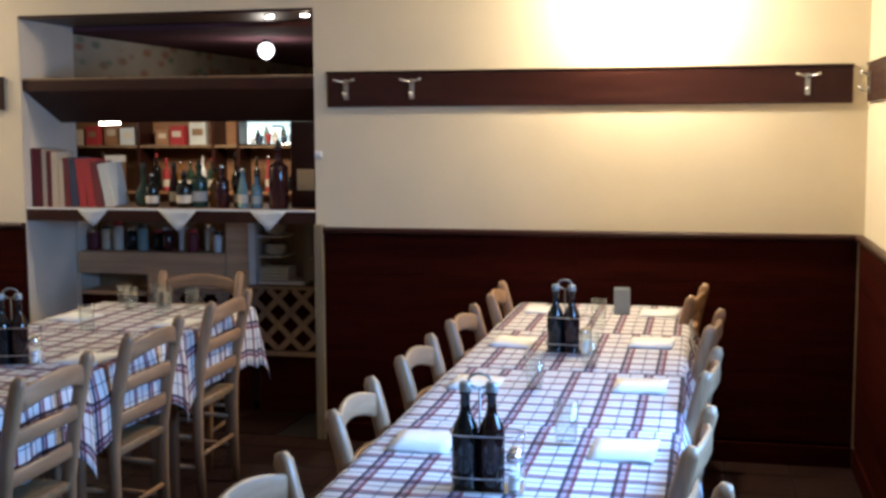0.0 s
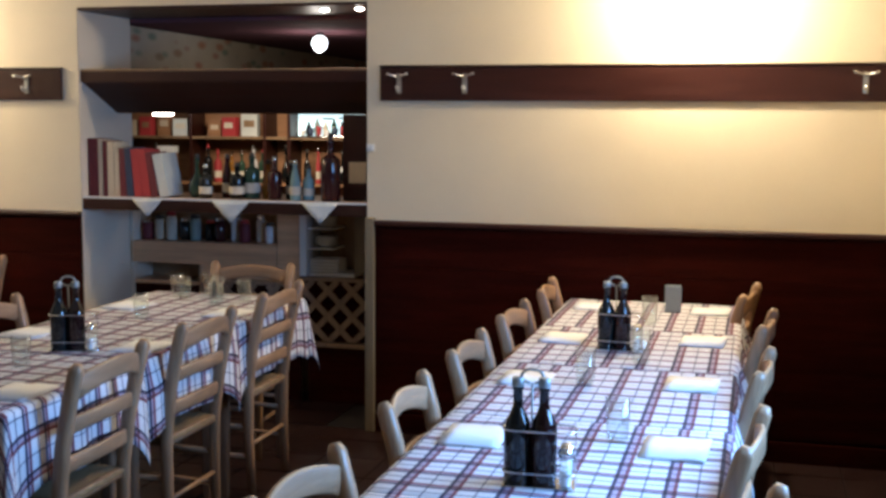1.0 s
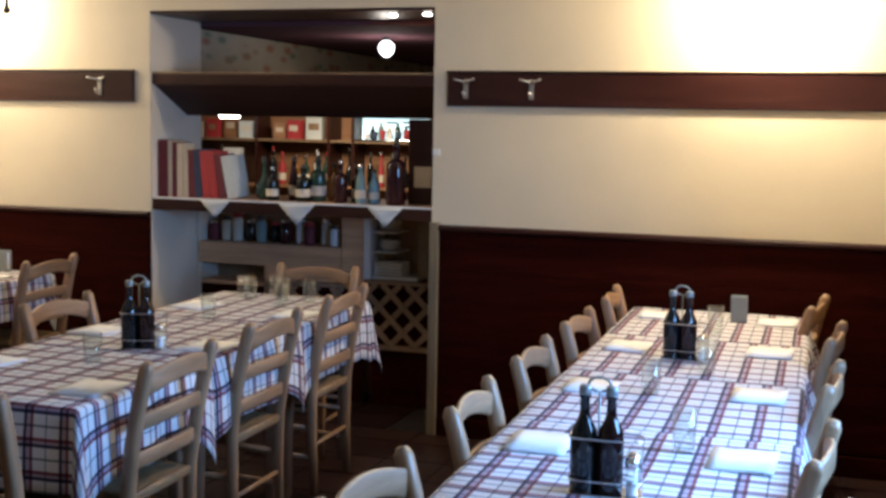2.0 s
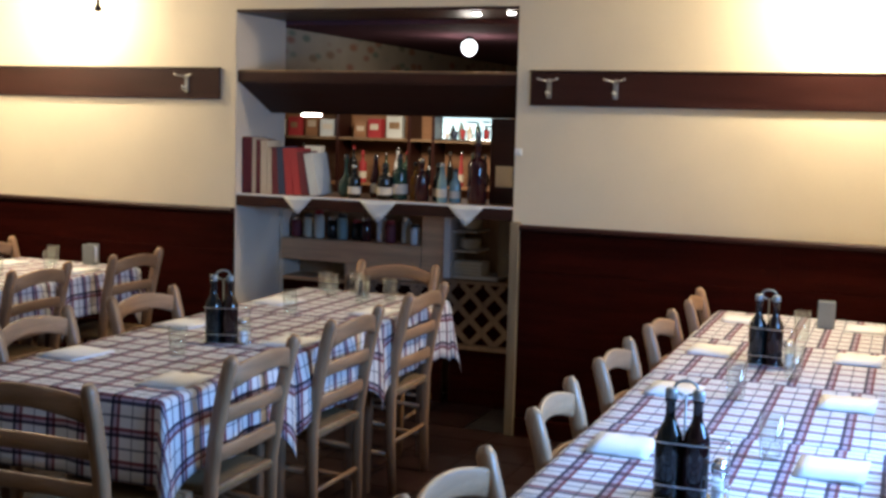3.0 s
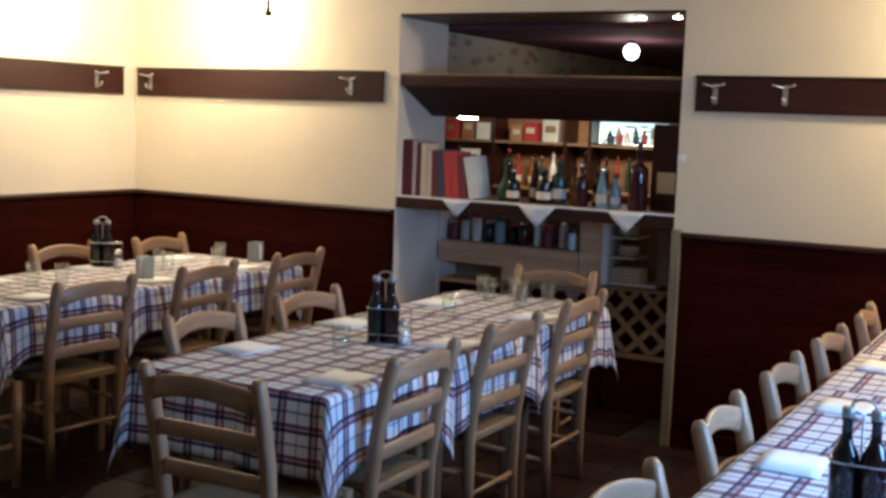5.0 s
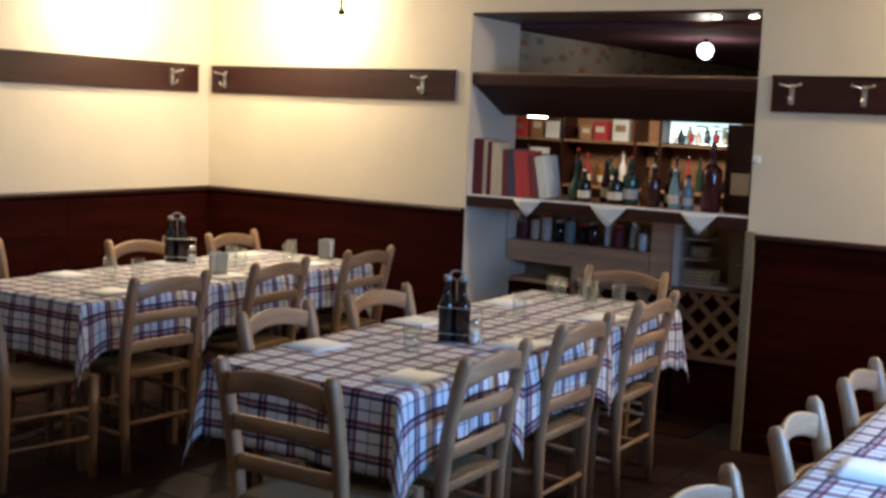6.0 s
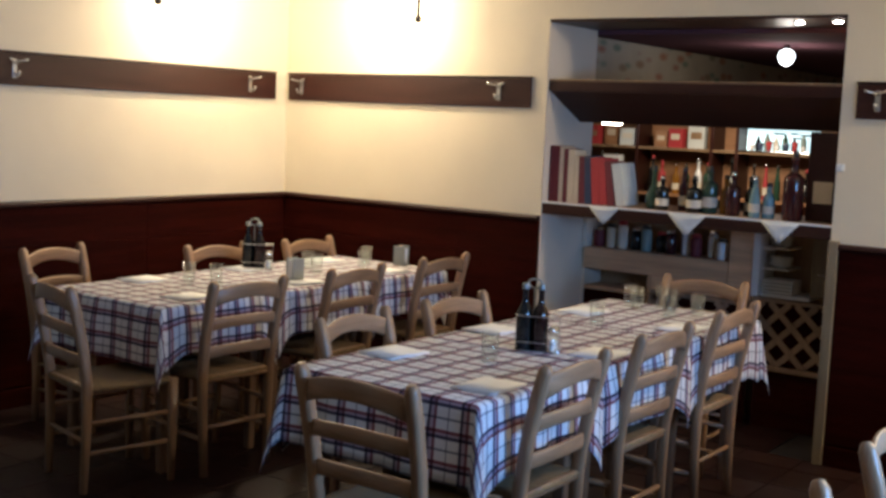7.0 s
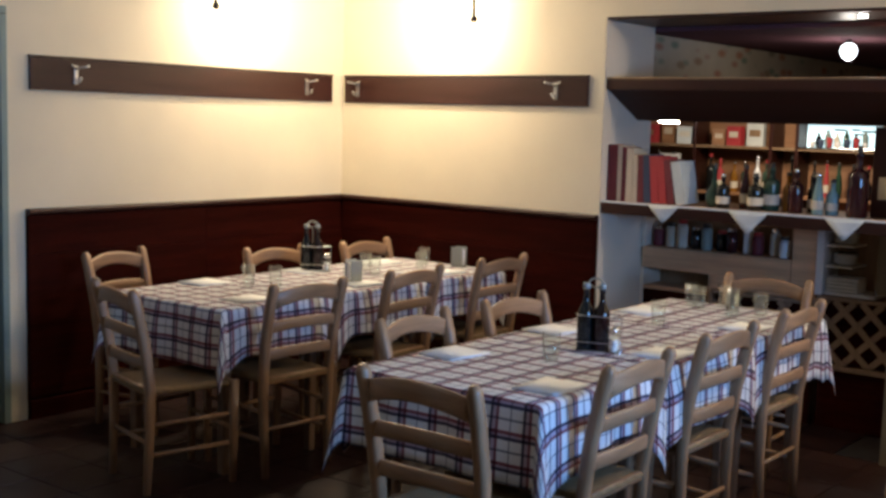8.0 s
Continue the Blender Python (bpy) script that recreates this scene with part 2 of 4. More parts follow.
def lathe(profile, n=20, bm=None, at=(0, 0)):
    """A turned shape from (radius, height) pairs, closed at both ends."""
    bm = bm or bmesh.new()
    rings = [[bm.verts.new((at[0] + r * math.cos(2 * math.pi * k / n), at[1] + r * math.sin(2 * math.pi * k / n), z)) for k in range(n)] for r, z in profile]
    for r0, r1 in zip(rings, rings[1:]):
        for k in range(n):
            bm.faces.new((r0[k], r0[(k + 1) % n], r1[(k + 1) % n], r1[k]))
    bm.faces.new(rings[0][::-1])
    bm.faces.new(rings[-1])
    return bm


def structure(name, bm, material, label, smooth=False):
    return tagged(part(name, bm, material, smooth=smooth), label, name.split("_")[0], kind="structure")


# ---- the room ----
T = 0.18
wn = box(LEFT_X - T, OPEN_L, WALL_Y, WALL_Y + 0.56, 0, CEIL)
box(OPEN_R, RIGHT_X + T, WALL_Y, WALL_Y + 0.56, 0, CEIL, bm=wn)
box(OPEN_L, OPEN_R, WALL_Y, WALL_Y + 0.56, OPEN_TOP, CEIL, bm=wn)
structure("wall_north", wn, CREAM, "cream plastered wall with a wide opening to the bar")
DOOR_Y = 3.25
ww = box(LEFT_X - T, LEFT_X, DOOR_Y, WALL_Y, 0, CEIL)
box(LEFT_X - T, LEFT_X, BACK_Y, DOOR_Y - 0.95, 0, CEIL, bm=ww)
box(LEFT_X - T, LEFT_X, DOOR_Y - 0.95, DOOR_Y, 2.12, CEIL, bm=ww)
structure("wall_west", ww, CREAM, "cream plastered side wall with a doorway")
we = box(RIGHT_X, RIGHT_X + T, BACK_Y, WIN_Y0, 0, CEIL)
box(RIGHT_X, RIGHT_X + T, WIN_Y1, WALL_Y, 0, CEIL, bm=we)
box(RIGHT_X, RIGHT_X + T, WIN_Y0, WIN_Y1, 0, WIN_Z0, bm=we)
box(RIGHT_X, RIGHT_X + T, WIN_Y0, WIN_Y1, WIN_Z1, CEIL, bm=we)
structure("wall_east", we, CREAM, "cream plastered side wall with a window opening")
win = thing("window_1", pose(RIGHT_X + 0.09, 0, 0), "plain window with a white frame in the side wall", "window", kind="structure")
for y0, y1, z0, z1 in ((WIN_Y0, WIN_Y0 + 0.05, WIN_Z0, WIN_Z1), (WIN_Y1 - 0.05, WIN_Y1, WIN_Z0, WIN_Z1), (WIN_Y0 + 0.051, WIN_Y1 - 0.051, WIN_Z0, WIN_Z0 + 0.05), (WIN_Y0 + 0.051, WIN_Y1 - 0.051, WIN_Z1 - 0.05, WIN_Z1)):
    part("window_frame", box(-0.02, 0.02, y0, y1, z0, z1, 0.003), CERAMIC, win)
part("pane", box(-0.003, 0.003, WIN_Y0 + 0.051, WIN_Y1 - 0.051, WIN_Z0 + 0.051, WIN_Z1 - 0.051), CLEAR, win).visible_shadow = False
structure("wall_south", box(LEFT_X - T, RIGHT_X + T, BACK_Y - T, BACK_Y, 0, CEIL), CREAM, "plain cream wall closing the dining room")
structure("ceiling", box(LEFT_X - T, RIGHT_X + T, BACK_Y - T, WALL_Y + 0.56, CEIL, CEIL + 0.12), CEILING, "pale painted ceiling")
floor = structure("floor", box(LEFT_X - 2.2, RIGHT_X + T, BACK_Y - T, 14.4, -0.12, -0.006), GROUT, "dark reddish-brown tiled floor")

# wainscot: framed boards with a cap and a skirting


def wainscot(name, length, at, label):
    top = thing(name, at, label, "wainscot", kind="structure")
    n = max(1, round(length / 1.35))
    w = length / n
    part("back_board", box(0, length, -0.016, -0.001, 0.10, WAINSCOT - 0.03), DARK_WOOD, top)
    me = mesh_of(box(0.0008, w - 0.0008, -0.024, -0.016, 0.115, 0.866, 0.0012), "panel", DARK_WOOD)
    me2 = mesh_of(box(0.0008, w - 0.0008, -0.024, -0.016, 0.868, WAINSCOT - 0.032, 0.0012), "panel", DARK_WOOD)
    for i in range(n):
        shared("panel", me, top, pose(i * w, 0, 0))
        shared("panel", me2, top, pose(i * w, 0, 0))
    cap = sweep([(0, -0.022, WAINSCOT - 0.016), (length, -0.022, WAINSCOT - 0.016)], [0.044, 0.044], [0.032, 0.032], (0, 1, 0), 12, 3)
    part("cap", cap, DARK_BOARD, top)
    part("skirting", box(0, length, -0.030, -0.001, 0.001, 0.10, 0.005), DARK_WOOD, top)
    return top


WL = "dark brown stained wooden wainscot along the cream wall"
wainscot("trim_wainscot", OPEN_L - LEFT_X - 0.03, pose(LEFT_X + 0.03, WALL_Y, 0), WL)
wainscot("trim_wainscot", RIGHT_X - OPEN_R - 0.03 - 0.05, pose(OPEN_R + 0.05, WALL_Y, 0), WL)
wainscot("trim_wainscot", WALL_Y - 3.345, pose(LEFT_X, 3.345, 0, 0, 0, 90), WL)
wainscot("trim_wainscot", WALL_Y - BACK_Y - 0.04, pose(RIGHT_X, WALL_Y - 0.04, 0, 0, 0, -90), WL)

# coat rails with hooks


def hook_meshes():
    plate = mesh_of(box(-0.012, 0.012, -0.006, 0, -0.052, 0.046, 0.002), "plate", STEEL)
    arms = bmesh.new()
    for sd in (-1, 1):
        pts = [(0, -0.006, 0.026), (sd * 0.016, -0.024, 0.036), (sd * 0.036, -0.038, 0.040), (sd * 0.054, -0.044, 0.046)]
        sweep(pts, [0.010, 0.009, 0.009, 0.014], [0.010, 0.009, 0.009, 0.012], (0, 0, 1), 8, 2, arms)
    low = sweep([(0, -0.004, -0.02), (0, -0.020, -0.040), (0, -0.040, -0.038), (0, -0.048, -0.016)], [0.012, 0.010, 0.010, 0.014], [0.009, 0.009, 0.009, 0.012], (1, 0, 0), 8, 2)
    return plate, mesh_of(arms, "upper_prongs", STEEL, True), mesh_of(low, "lower_prong", STEEL, True)


HOOK = hook_meshes()


def coat_rail(length, at, hooks):
    top = thing("coat_rail", at, "dark brown wooden coat rail with metal hooks on the wall", "coat rail")
    part("board", box(0, length, -0.016, -0.001, RAIL_LO, RAIL_HI, 0.004), DARK_BOARD, top)
    part("ledge", box(-0.004, length + 0.004, -0.021, -0.001, RAIL_HI + 0.001, RAIL_HI + 0.010, 0.003), DARK_BOARD, top)
    for h in hooks:
        hk = shared("hook", HOOK[0], top, pose(h, -0.016, (RAIL_LO + RAIL_HI) / 2 + 0.005))
        hk["label"] = "steel double coat hook"
        shared("upper_prongs", HOOK[1], hk, Matrix())
        shared("lower_prong", HOOK[2], hk, Matrix())


coat_rail(1.87, pose(-5.575, WALL_Y, 0), (0.12, 1.655))
coat_rail(2.52, pose(-1.88, WALL_Y, 0), (0.10, 0.44, 2.32))
coat_rail(2.22, pose(LEFT_X, 3.37, 0, 0, 0, 90), (0.27, 1.98))
coat_rail(1.9, pose(RIGHT_X, WALL_Y - 0.06, 0, 0, 0, -90), (0.12, 1.2))


# door in the side wall
door = thing("door_1", pose(LEFT_X, DOOR_Y, 0), "grey-green painted panel door in the side wall", "door", kind="structure")
part("leaf", box(-0.075, -0.035, -0.91, -0.04, 0.008, 2.07, 0.004), TEAL, door)
for z0, z1 in ((0.15, 0.95), (1.08, 1.95)):
    for y0, y1 in ((-0.83, -0.51), (-0.45, -0.13)):
        part("panel", box(-0.034, -0.026, y0, y1, z0, z1, 0.006), TEAL, door)
for y0, y1 in ((-0.95, -0.912), (-0.038, 0.0)):
    part("jamb", box(-0.12, 0.006, y0, y1, 0.0, 2.08, 0.004), TEAL, door)
part("head", box(-0.12, 0.006, -0.95, 0.0, 2.082, 2.12, 0.004), TEAL, door)
hd = sweep([(-0.03, -0.86, 1.03), (0.02, -0.86, 1.03), (0.025, -0.80, 1.03), (0.025, -0.74, 1.03)], [0.018] * 4, [0.018] * 4, (0, 0, 1), 8, 2)
part("door_handle", hd, CHROME, door, smooth=True)

# wall lamps


def sconce(x, y, turn, dx, drop):
    top = thing("wall_lamp", pose(x, y, 2.42, 0, 0, turn), "lit wall lamp with a warm glass shade", "wall lamp", "wall lamps")
    part("back_plate", lathe([(0.045, 0), (0.045, 0.01), (0.03, 0.018)], 20), BRASS, top, at=pose(0, 0, 0.1, 90, 0, 0))
    part("arm", sweep([(0, -0.01, 0.10), (0, -0.11, 0.13), (0, -0.24, 0.12), (0, -0.25, 0.075)], [0.014] * 4, [0.014] * 4, (1, 0, 0), 8, 2), BRASS, top, smooth=True)
    bm = bmesh.new()
    n = 20
    prof = [(0.03, 0.085), (0.06, 0.065), (0.085, 0.02), (0.095, -0.02)]
    rings = [[bm.verts.new((r * math.cos(2 * math.pi * k / n), -0.25 + r * math.sin(2 * math.pi * k / n), z + 0.01)) for k in range(n)] for r, z in prof]
    for r0, r1 in zip(rings, rings[1:]):
        for k in range(n):
            bm.faces.new((r0[k], r0[(k + 1) % n], r1[(k + 1) % n], r1[k]))
    sh = part("shade", bm, SHADE_GLASS, top, "glowing frosted glass shade", smooth=True)
    md = sh.modifiers.new("thickness", "SOLIDIFY")
    md.thickness = 0.004
    sweep_to = sweep([(0, -0.24, 0.125), (dx * 0.6, -0.25, 0.135), (dx, -0.25, 0.11), (dx, -0.25, 0.08), (dx, -0.25, -drop)], [0.024] * 5, [0.024] * 5, (0, 1, 0), 6, 2)
    pull = part("pull_cord", sweep_to, PULL, top, "brown pull cord")
    part("knob", lathe([(0.013, 0.004), (0.022, -0.010), (0.022, -0.026), (0.010, -0.036)], 10), PULL, pull, at=pose(dx, -0.25, -drop))


for (sx, sy, turn, power), (dx, drop) in zip(SCONCES, ((0.2, 0.12), (0.31, 0.205), (-0.36, 0.19))):
    sconce(sx, sy, turn, dx, drop)

# added ceiling lamps, out of view; the shade keeps lamplight off the back wall
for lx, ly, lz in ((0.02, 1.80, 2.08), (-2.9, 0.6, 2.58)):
    cl = thing("ceiling_lamp", pose(lx, ly, lz), "added unseen ceiling lamp with a wide dark enamel shade", "ceiling lamp", "ceiling lamps")
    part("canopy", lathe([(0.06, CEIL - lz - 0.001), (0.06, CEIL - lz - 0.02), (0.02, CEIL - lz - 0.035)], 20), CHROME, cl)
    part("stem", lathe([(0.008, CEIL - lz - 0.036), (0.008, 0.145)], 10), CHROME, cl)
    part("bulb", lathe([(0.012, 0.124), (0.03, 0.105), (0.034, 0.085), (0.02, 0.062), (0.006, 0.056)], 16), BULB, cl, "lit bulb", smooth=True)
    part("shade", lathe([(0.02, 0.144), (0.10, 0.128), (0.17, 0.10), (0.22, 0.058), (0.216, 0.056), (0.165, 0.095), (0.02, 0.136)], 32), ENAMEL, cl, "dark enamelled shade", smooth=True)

# ---- tables, cloths and chairs ----
TABLE_H = 0.765


def dining_table(x0, x1, y0, y1, group):
    cx, cy, w, d = (x0 + x1) / 2, (y0 + y1) / 2, x1 - x0, y1 - y0
    top = thing("dining_table", pose(cx, cy, 0), "small wooden dining table under a checked tablecloth", "table", group)
    part("tabletop", box(-w / 2 + 0.008, w / 2 - 0.008, -d / 2 + 0.006, d / 2 - 0.006, TABLE_H - 0.03, TABLE_H - 0.004, 0.004), TABLE_WOOD, top)
    ap = box(-w / 2 + 0.05, w / 2 - 0.05, -d / 2 + 0.05, -d / 2 + 0.07, TABLE_H - 0.11, TABLE_H - 0.031)
    part("apron", ap, TABLE_WOOD, top)
    part("apron", box(-w / 2 + 0.05, w / 2 - 0.05, d / 2 - 0.07, d / 2 - 0.05, TABLE_H - 0.11, TABLE_H - 0.031), TABLE_WOOD, top)
    for sx in (-1, 1):
        for sy in (-1, 1):
            px, py = sx * (w / 2 - 0.075), sy * (d / 2 - 0.075)
            part("leg", sweep([(px, py, 0), (px, py, TABLE_H - 0.031)], [0.04, 0.056], [0.04, 0.056], (1, 0, 0), 12, 5), TABLE_WOOD, top)
    return top


def table_cloth(x0, x1, y0, y1, seed, hang=0.25, tip=0.13, south=0.0, north=0.0, lift=0.0, group="", flare=0.035):
    """A cloth over one table: it hangs at both long sides, and at an end where the row stops (south, north: that overhang)."""
    rng = random.Random(seed)
    w, d = (x1 - x0) / 2, (y1 - y0) / 2
    cx, cy = (x0 + x1) / 2, (y0 + y1) / 2
    us = sorted(set(list(np.linspace(-w - hang - tip * 0.0, -w - 0.012, 9)) + list(np.linspace(-w, w, 12)) + list(np.linspace(w + 0.012, w + hang, 9))))
    vs = list(np.linspace(-d, d, 26))
    if south:
        vs = list(np.linspace(-d - south, -d - 0.012, 9)) + vs
    if north:
        vs = vs + list(np.linspace(d + 0.012, d + north, 9))
    bm = bmesh.new()
    uvl = bm.loops.layers.uv.new("UVMap")
    ph = [rng.uniform(0, 6.28) for _ in range(6)]
    off = (rng.uniform(0, 0.1), rng.uniform(0, 0.1))
    grid = {}
    for i, u in enumerate(us):
        for j, v in enumerate(vs):
            du, dv = max(abs(u) - w, 0), max(abs(v) - d, 0)
            su, sv = math.copysign(1, u), math.copysign(1, v)
            ends = max(0, (abs(v) - d * 0.62) / (d * 0.38)) if not dv else 1.0
            longer = 1 + (tip / hang) * (ends ** 1.6 * (0.65 + 0.35 * math.sin(ph[0] + su + sv)) if not dv else 0.25)
            z = TABLE_H
            x, y = max(-w, min(w, u)), max(-d, min(d, v))
            if du or dv:
                drop = math.hypot(du * longer, dv)
                if du and dv:
                    drop = math.hypot(du * longer, dv) * 0.98
                z = TABLE_H - max(0, drop - 0.006)
                k = min(1, drop / 0.12)
                if du and not dv:
                    fold = 0.010 * math.sin(v * 17 + ph[1] + su) + 0.007 * math.sin(v * 31 + ph[2])
                    x += su * (0.010 + flare * drop + fold * k + 0.012 * k)
                elif dv and not du:
                    fold = 0.009 * math.sin(u * 19 + ph[3]) + 0.006 * math.sin(u * 37 + ph[4])
                    y += sv * (0.010 + 0.035 * drop + fold * k + 0.010 * k)
                else:
                    a = math.atan2(dv, du)
                    r = (0.012 + 0.10 * drop) * (1 + 0.8 * math.sin(2 * a))
                    x += su * r * (0.25 + 0.75 * math.cos(a))
                    y += sv * r * (0.25 + 0.75 * math.sin(a))
            else:
                z += 0.0014 * math.sin(u * 23 + ph[5]) * math.sin(v * 17 + ph[1]) + lift
                x += 0
            grid[i, j] = bm.verts.new((x, y, z))
    for i in range(len(us) - 1):
        for j in range(len(vs) - 1):
            f = bm.faces.new((grid[i, j], grid[i + 1, j], grid[i + 1, j + 1], grid[i, j + 1]))
            for lp, (a, b) in zip(f.loops, ((i, j), (i + 1, j), (i + 1, j + 1), (i, j + 1))):
                lp[uvl].uv = (us[a] + off[0] + 3, vs[b] + off[1] + 3)
            f.smooth = True
    ob = part("tablecloth", bm, PLAID, at=pose(cx, cy, 0))
    md = ob.modifiers.new("thickness", "SOLIDIFY")
    md.thickness, md.offset = 0.0018, 1.0
    return tagged(ob, "white cotton tablecloth with red and navy checked lines", "tablecloth", group)


def table_row(x0, x1, ys, group, hang=0.25, tip=0.13, flare=0.035):
    for i, (a, b) in enumerate(zip(ys, ys[1:])):
        dining_table(x0, x1, a, b, group)
        table_cloth(x0 - 0.004, x1 + 0.004, a + (0.001 if i else -0.004), b - 0.001, int(a * 100), hang, tip, 0.27 if i == 0 else 0, 0.24 if i == len(ys) - 2 else 0, 0, group + " cloths", flare)


table_row(-2.88, -2.12, (2.88, 3.65, 4.42, 5.19), "middle row of tables", 0.26, 0.13)
table_row(-4.86, -4.08, (3.34, 4.04, 4.74, 5.42), "corner row of tables", 0.22, 0.14)
table_row(-0.86, -0.085, (1.70, 2.47, 3.24, 4.01, 4.78, 5.55), "long row of tables", 0.25, 0.10, 0.20)


def build_chair():
    top = thing("dining_chair", pose(0, 0, 0), "light brown beech ladder-back chair with a woven straw seat", "chair", "dining chairs")
    # rear posts, raked back above the seat
    for s in (-1, 1):
        post = [(s * 0.185, -0.195, 0), (s * 0.19, -0.185, 0.25), (s * 0.195, -0.185, 0.46), (s * 0.2, -0.205, 0.62), (s * 0.203, -0.238, 0.78), (s * 0.205, -0.262, 0.868), (s * 0.205, -0.268, 0.888)]
        part("rear_leg", sweep(post, [0.032, 0.038, 0.042, 0.043, 0.043, 0.042, 0.026], [0.032, 0.038, 0.044, 0.046, 0.047, 0.044, 0.024], (1, 0, 0), 12, 3.2), CHAIR_WOOD, top, smooth=True)
        fr = [(s * 0.205, 0.20, 0), (s * 0.21, 0.20, 0.25), (s * 0.212, 0.20, 0.455)]
        part("front_leg", sweep(fr, [0.030, 0.036, 0.038], [0.030, 0.036, 0.038], (1, 0, 0), 12, 3.2), CHAIR_WOOD, top, smooth=True)
        for z in (0.17, 0.30):
            part("stretcher", sweep([(s * 0.19, -0.18, z), (s * 0.207, 0.19, z + 0.01)], [0.018] * 2, [0.020] * 2, (1, 0, 0), 8, 2), CHAIR_WOOD, top, smooth=True)
    for y, z, h in ((0.2, 0.24, 0.2), (-0.187, 0.22, 0.185)):
        part("stretcher", sweep([(-h, y, z), (h, y, z)], [0.020] * 2, [0.018] * 2, (0, 0, 1), 8, 2), CHAIR_RAIL, top, smooth=True)

    def slat(z, y, high, arch, bow, dip):
        pts, ws, n = [], [], 13
        for k in range(n):
            u = -1 + 2 * k / (n - 1)
            pts.append((u * 0.198, y - bow * (1 - u * u), z + arch * (1 - u * u)))
            ws.append(high * (1 - dip * (1 - u * u)))
        return sweep(pts, ws, [0.018] * n, (0, 0, 1), 10, 3.5)

    part("top_rail", slat(0.806, -0.246, 0.070, 0.036, 0.034, 0.06), CHAIR_RAIL, top, smooth=True)
    part("back_slat", slat(0.688, -0.220, 0.052, 0.014, 0.030, 0.05), CHAIR_RAIL, top, smooth=True)
    part("back_slat", slat(0.562, -0.197, 0.052, 0.010, 0.026, 0.05), CHAIR_RAIL, top, smooth=True)
    # seat: a frame of rails with a woven straw pad
    for pts, side in (([(-0.21, 0.2, 0.44), (0.21, 0.2, 0.44)], (0, 0, 1)), ([(-0.19, -0.185, 0.44), (0.19, -0.185, 0.44)], (0, 0, 1))):
        part("seat_rail", sweep(pts, [0.036] * 2, [0.026] * 2, side, 8, 3), CHAIR_RAIL, top, smooth=True)
    bm = bmesh.new()
    n = 14
    vs = {}
    for i in range(n + 1):
        for j in range(n + 1):
            u, v = -1 + 2 * i / n, -1 + 2 * j / n
            hw = 0.185 + 0.015 * (v + 1) / 2 + 0.012
            z = 0.462 - 0.008 * (1 - u * u) * (1 - v * v) * 1.6 + (0.003 if (i + j) % 2 else 0) - 0.012 * max(abs(u), abs(v)) ** 8
            vs[i, j] = bm.verts.new((u * hw, 0.005 + v * 0.205, z))
    for i in range(n):
        for j in range(n):
            bm.faces.new((vs[i, j], vs[i + 1, j], vs[i + 1, j + 1], vs[i, j + 1]))
    seat = part("seat", bm, STRAW, top, "woven straw seat", smooth=True)
    md = seat.modifiers.new("thickness", "SOLIDIFY")
    md.thickness, md.offset = 0.022, -1
    return top


CHAIR = build_chair()
first = True


def put_chair(x, y, turn):
    """The middle of the chair's back top at x, y; turn: 0 faces +y."""
    global first
    m = pose(x, y, 0, 0, 0, turn) @ pose(0, 0.262, 0)
    if first:
        CHAIR.matrix_world, first = m, False
        return CHAIR
    return copy_thing(CHAIR, m)


for y in (2.22, 3.03, 3.76, 4.48, 5.20):
    put_chair(-0.935 - 0.01 * math.sin(y * 7), y, -90 + 4 * math.sin(y * 5))
for x, y, a in ((0.035, 2.18, 88), (-0.008, 2.86, 84), (0.02, 3.70, 85), (0.035, 4.52, 84), (-0.035, 5.28, 82)):
    put_chair(x, y, a)
put_chair(-2.30, 2.51, 1)
for y, dx in ((3.23, 0), (3.97, -0.03), (4.73, -0.05)):
    put_chair(-1.97 + dx, y, 90 + 3 * math.sin(y * 4))
for y in (3.34, 4.01):
    put_chair(-3.0, y, -90 + 4 * math.sin(y * 4))
put_chair(-2.50, 5.50, 182)
put_chair(-4.35, 2.97, -14)
for y in (3.67, 4.42, 5.17):
    put_chair(-3.88, y, 90 + 4 * math.sin(y * 3))
for x, y, a in ((-5.38, 3.73, -80), (-4.99, 4.52, -92), (-4.92, 5.20, -88)):
    put_chair(x, y, a)

# ---- things on the tables ----
TOP = TABLE_H + 0.003


def napkin(x, y, turn, w=0.17, d=0.21):
    """A folded paper napkin: two leaves, the upper one a little open."""
    bm = bmesh.new()
    n = 6
    for lay, (z0, rise) in enumerate(((0.001, 0.0), (0.004, 0.005))):
        row = [[bm.verts.new((-w / 2 + w * i / n + 0.002 * lay, s * d / 2, z0 + rise * max(0, (i / n - 0.25)) + 0.0012 * math.sin(i * 2.1 + s))) for i in range(n + 1)] for s in (-1, 1)]
        for i in range(n):
            bm.faces.new((row[0][i], row[0][i + 1], row[1][i + 1], row[1][i]))
    ob = part("napkin", bm, PAPER, at=pose(x, y, TOP, 0, 0, turn), smooth=True)
    md = ob.modifiers.new("thickness", "SOLIDIFY")
    md.thickness, md.offset = 0.0012, 1
    tagged(ob, "folded white paper napkin lying on the tablecloth", "napkin", "napkins")


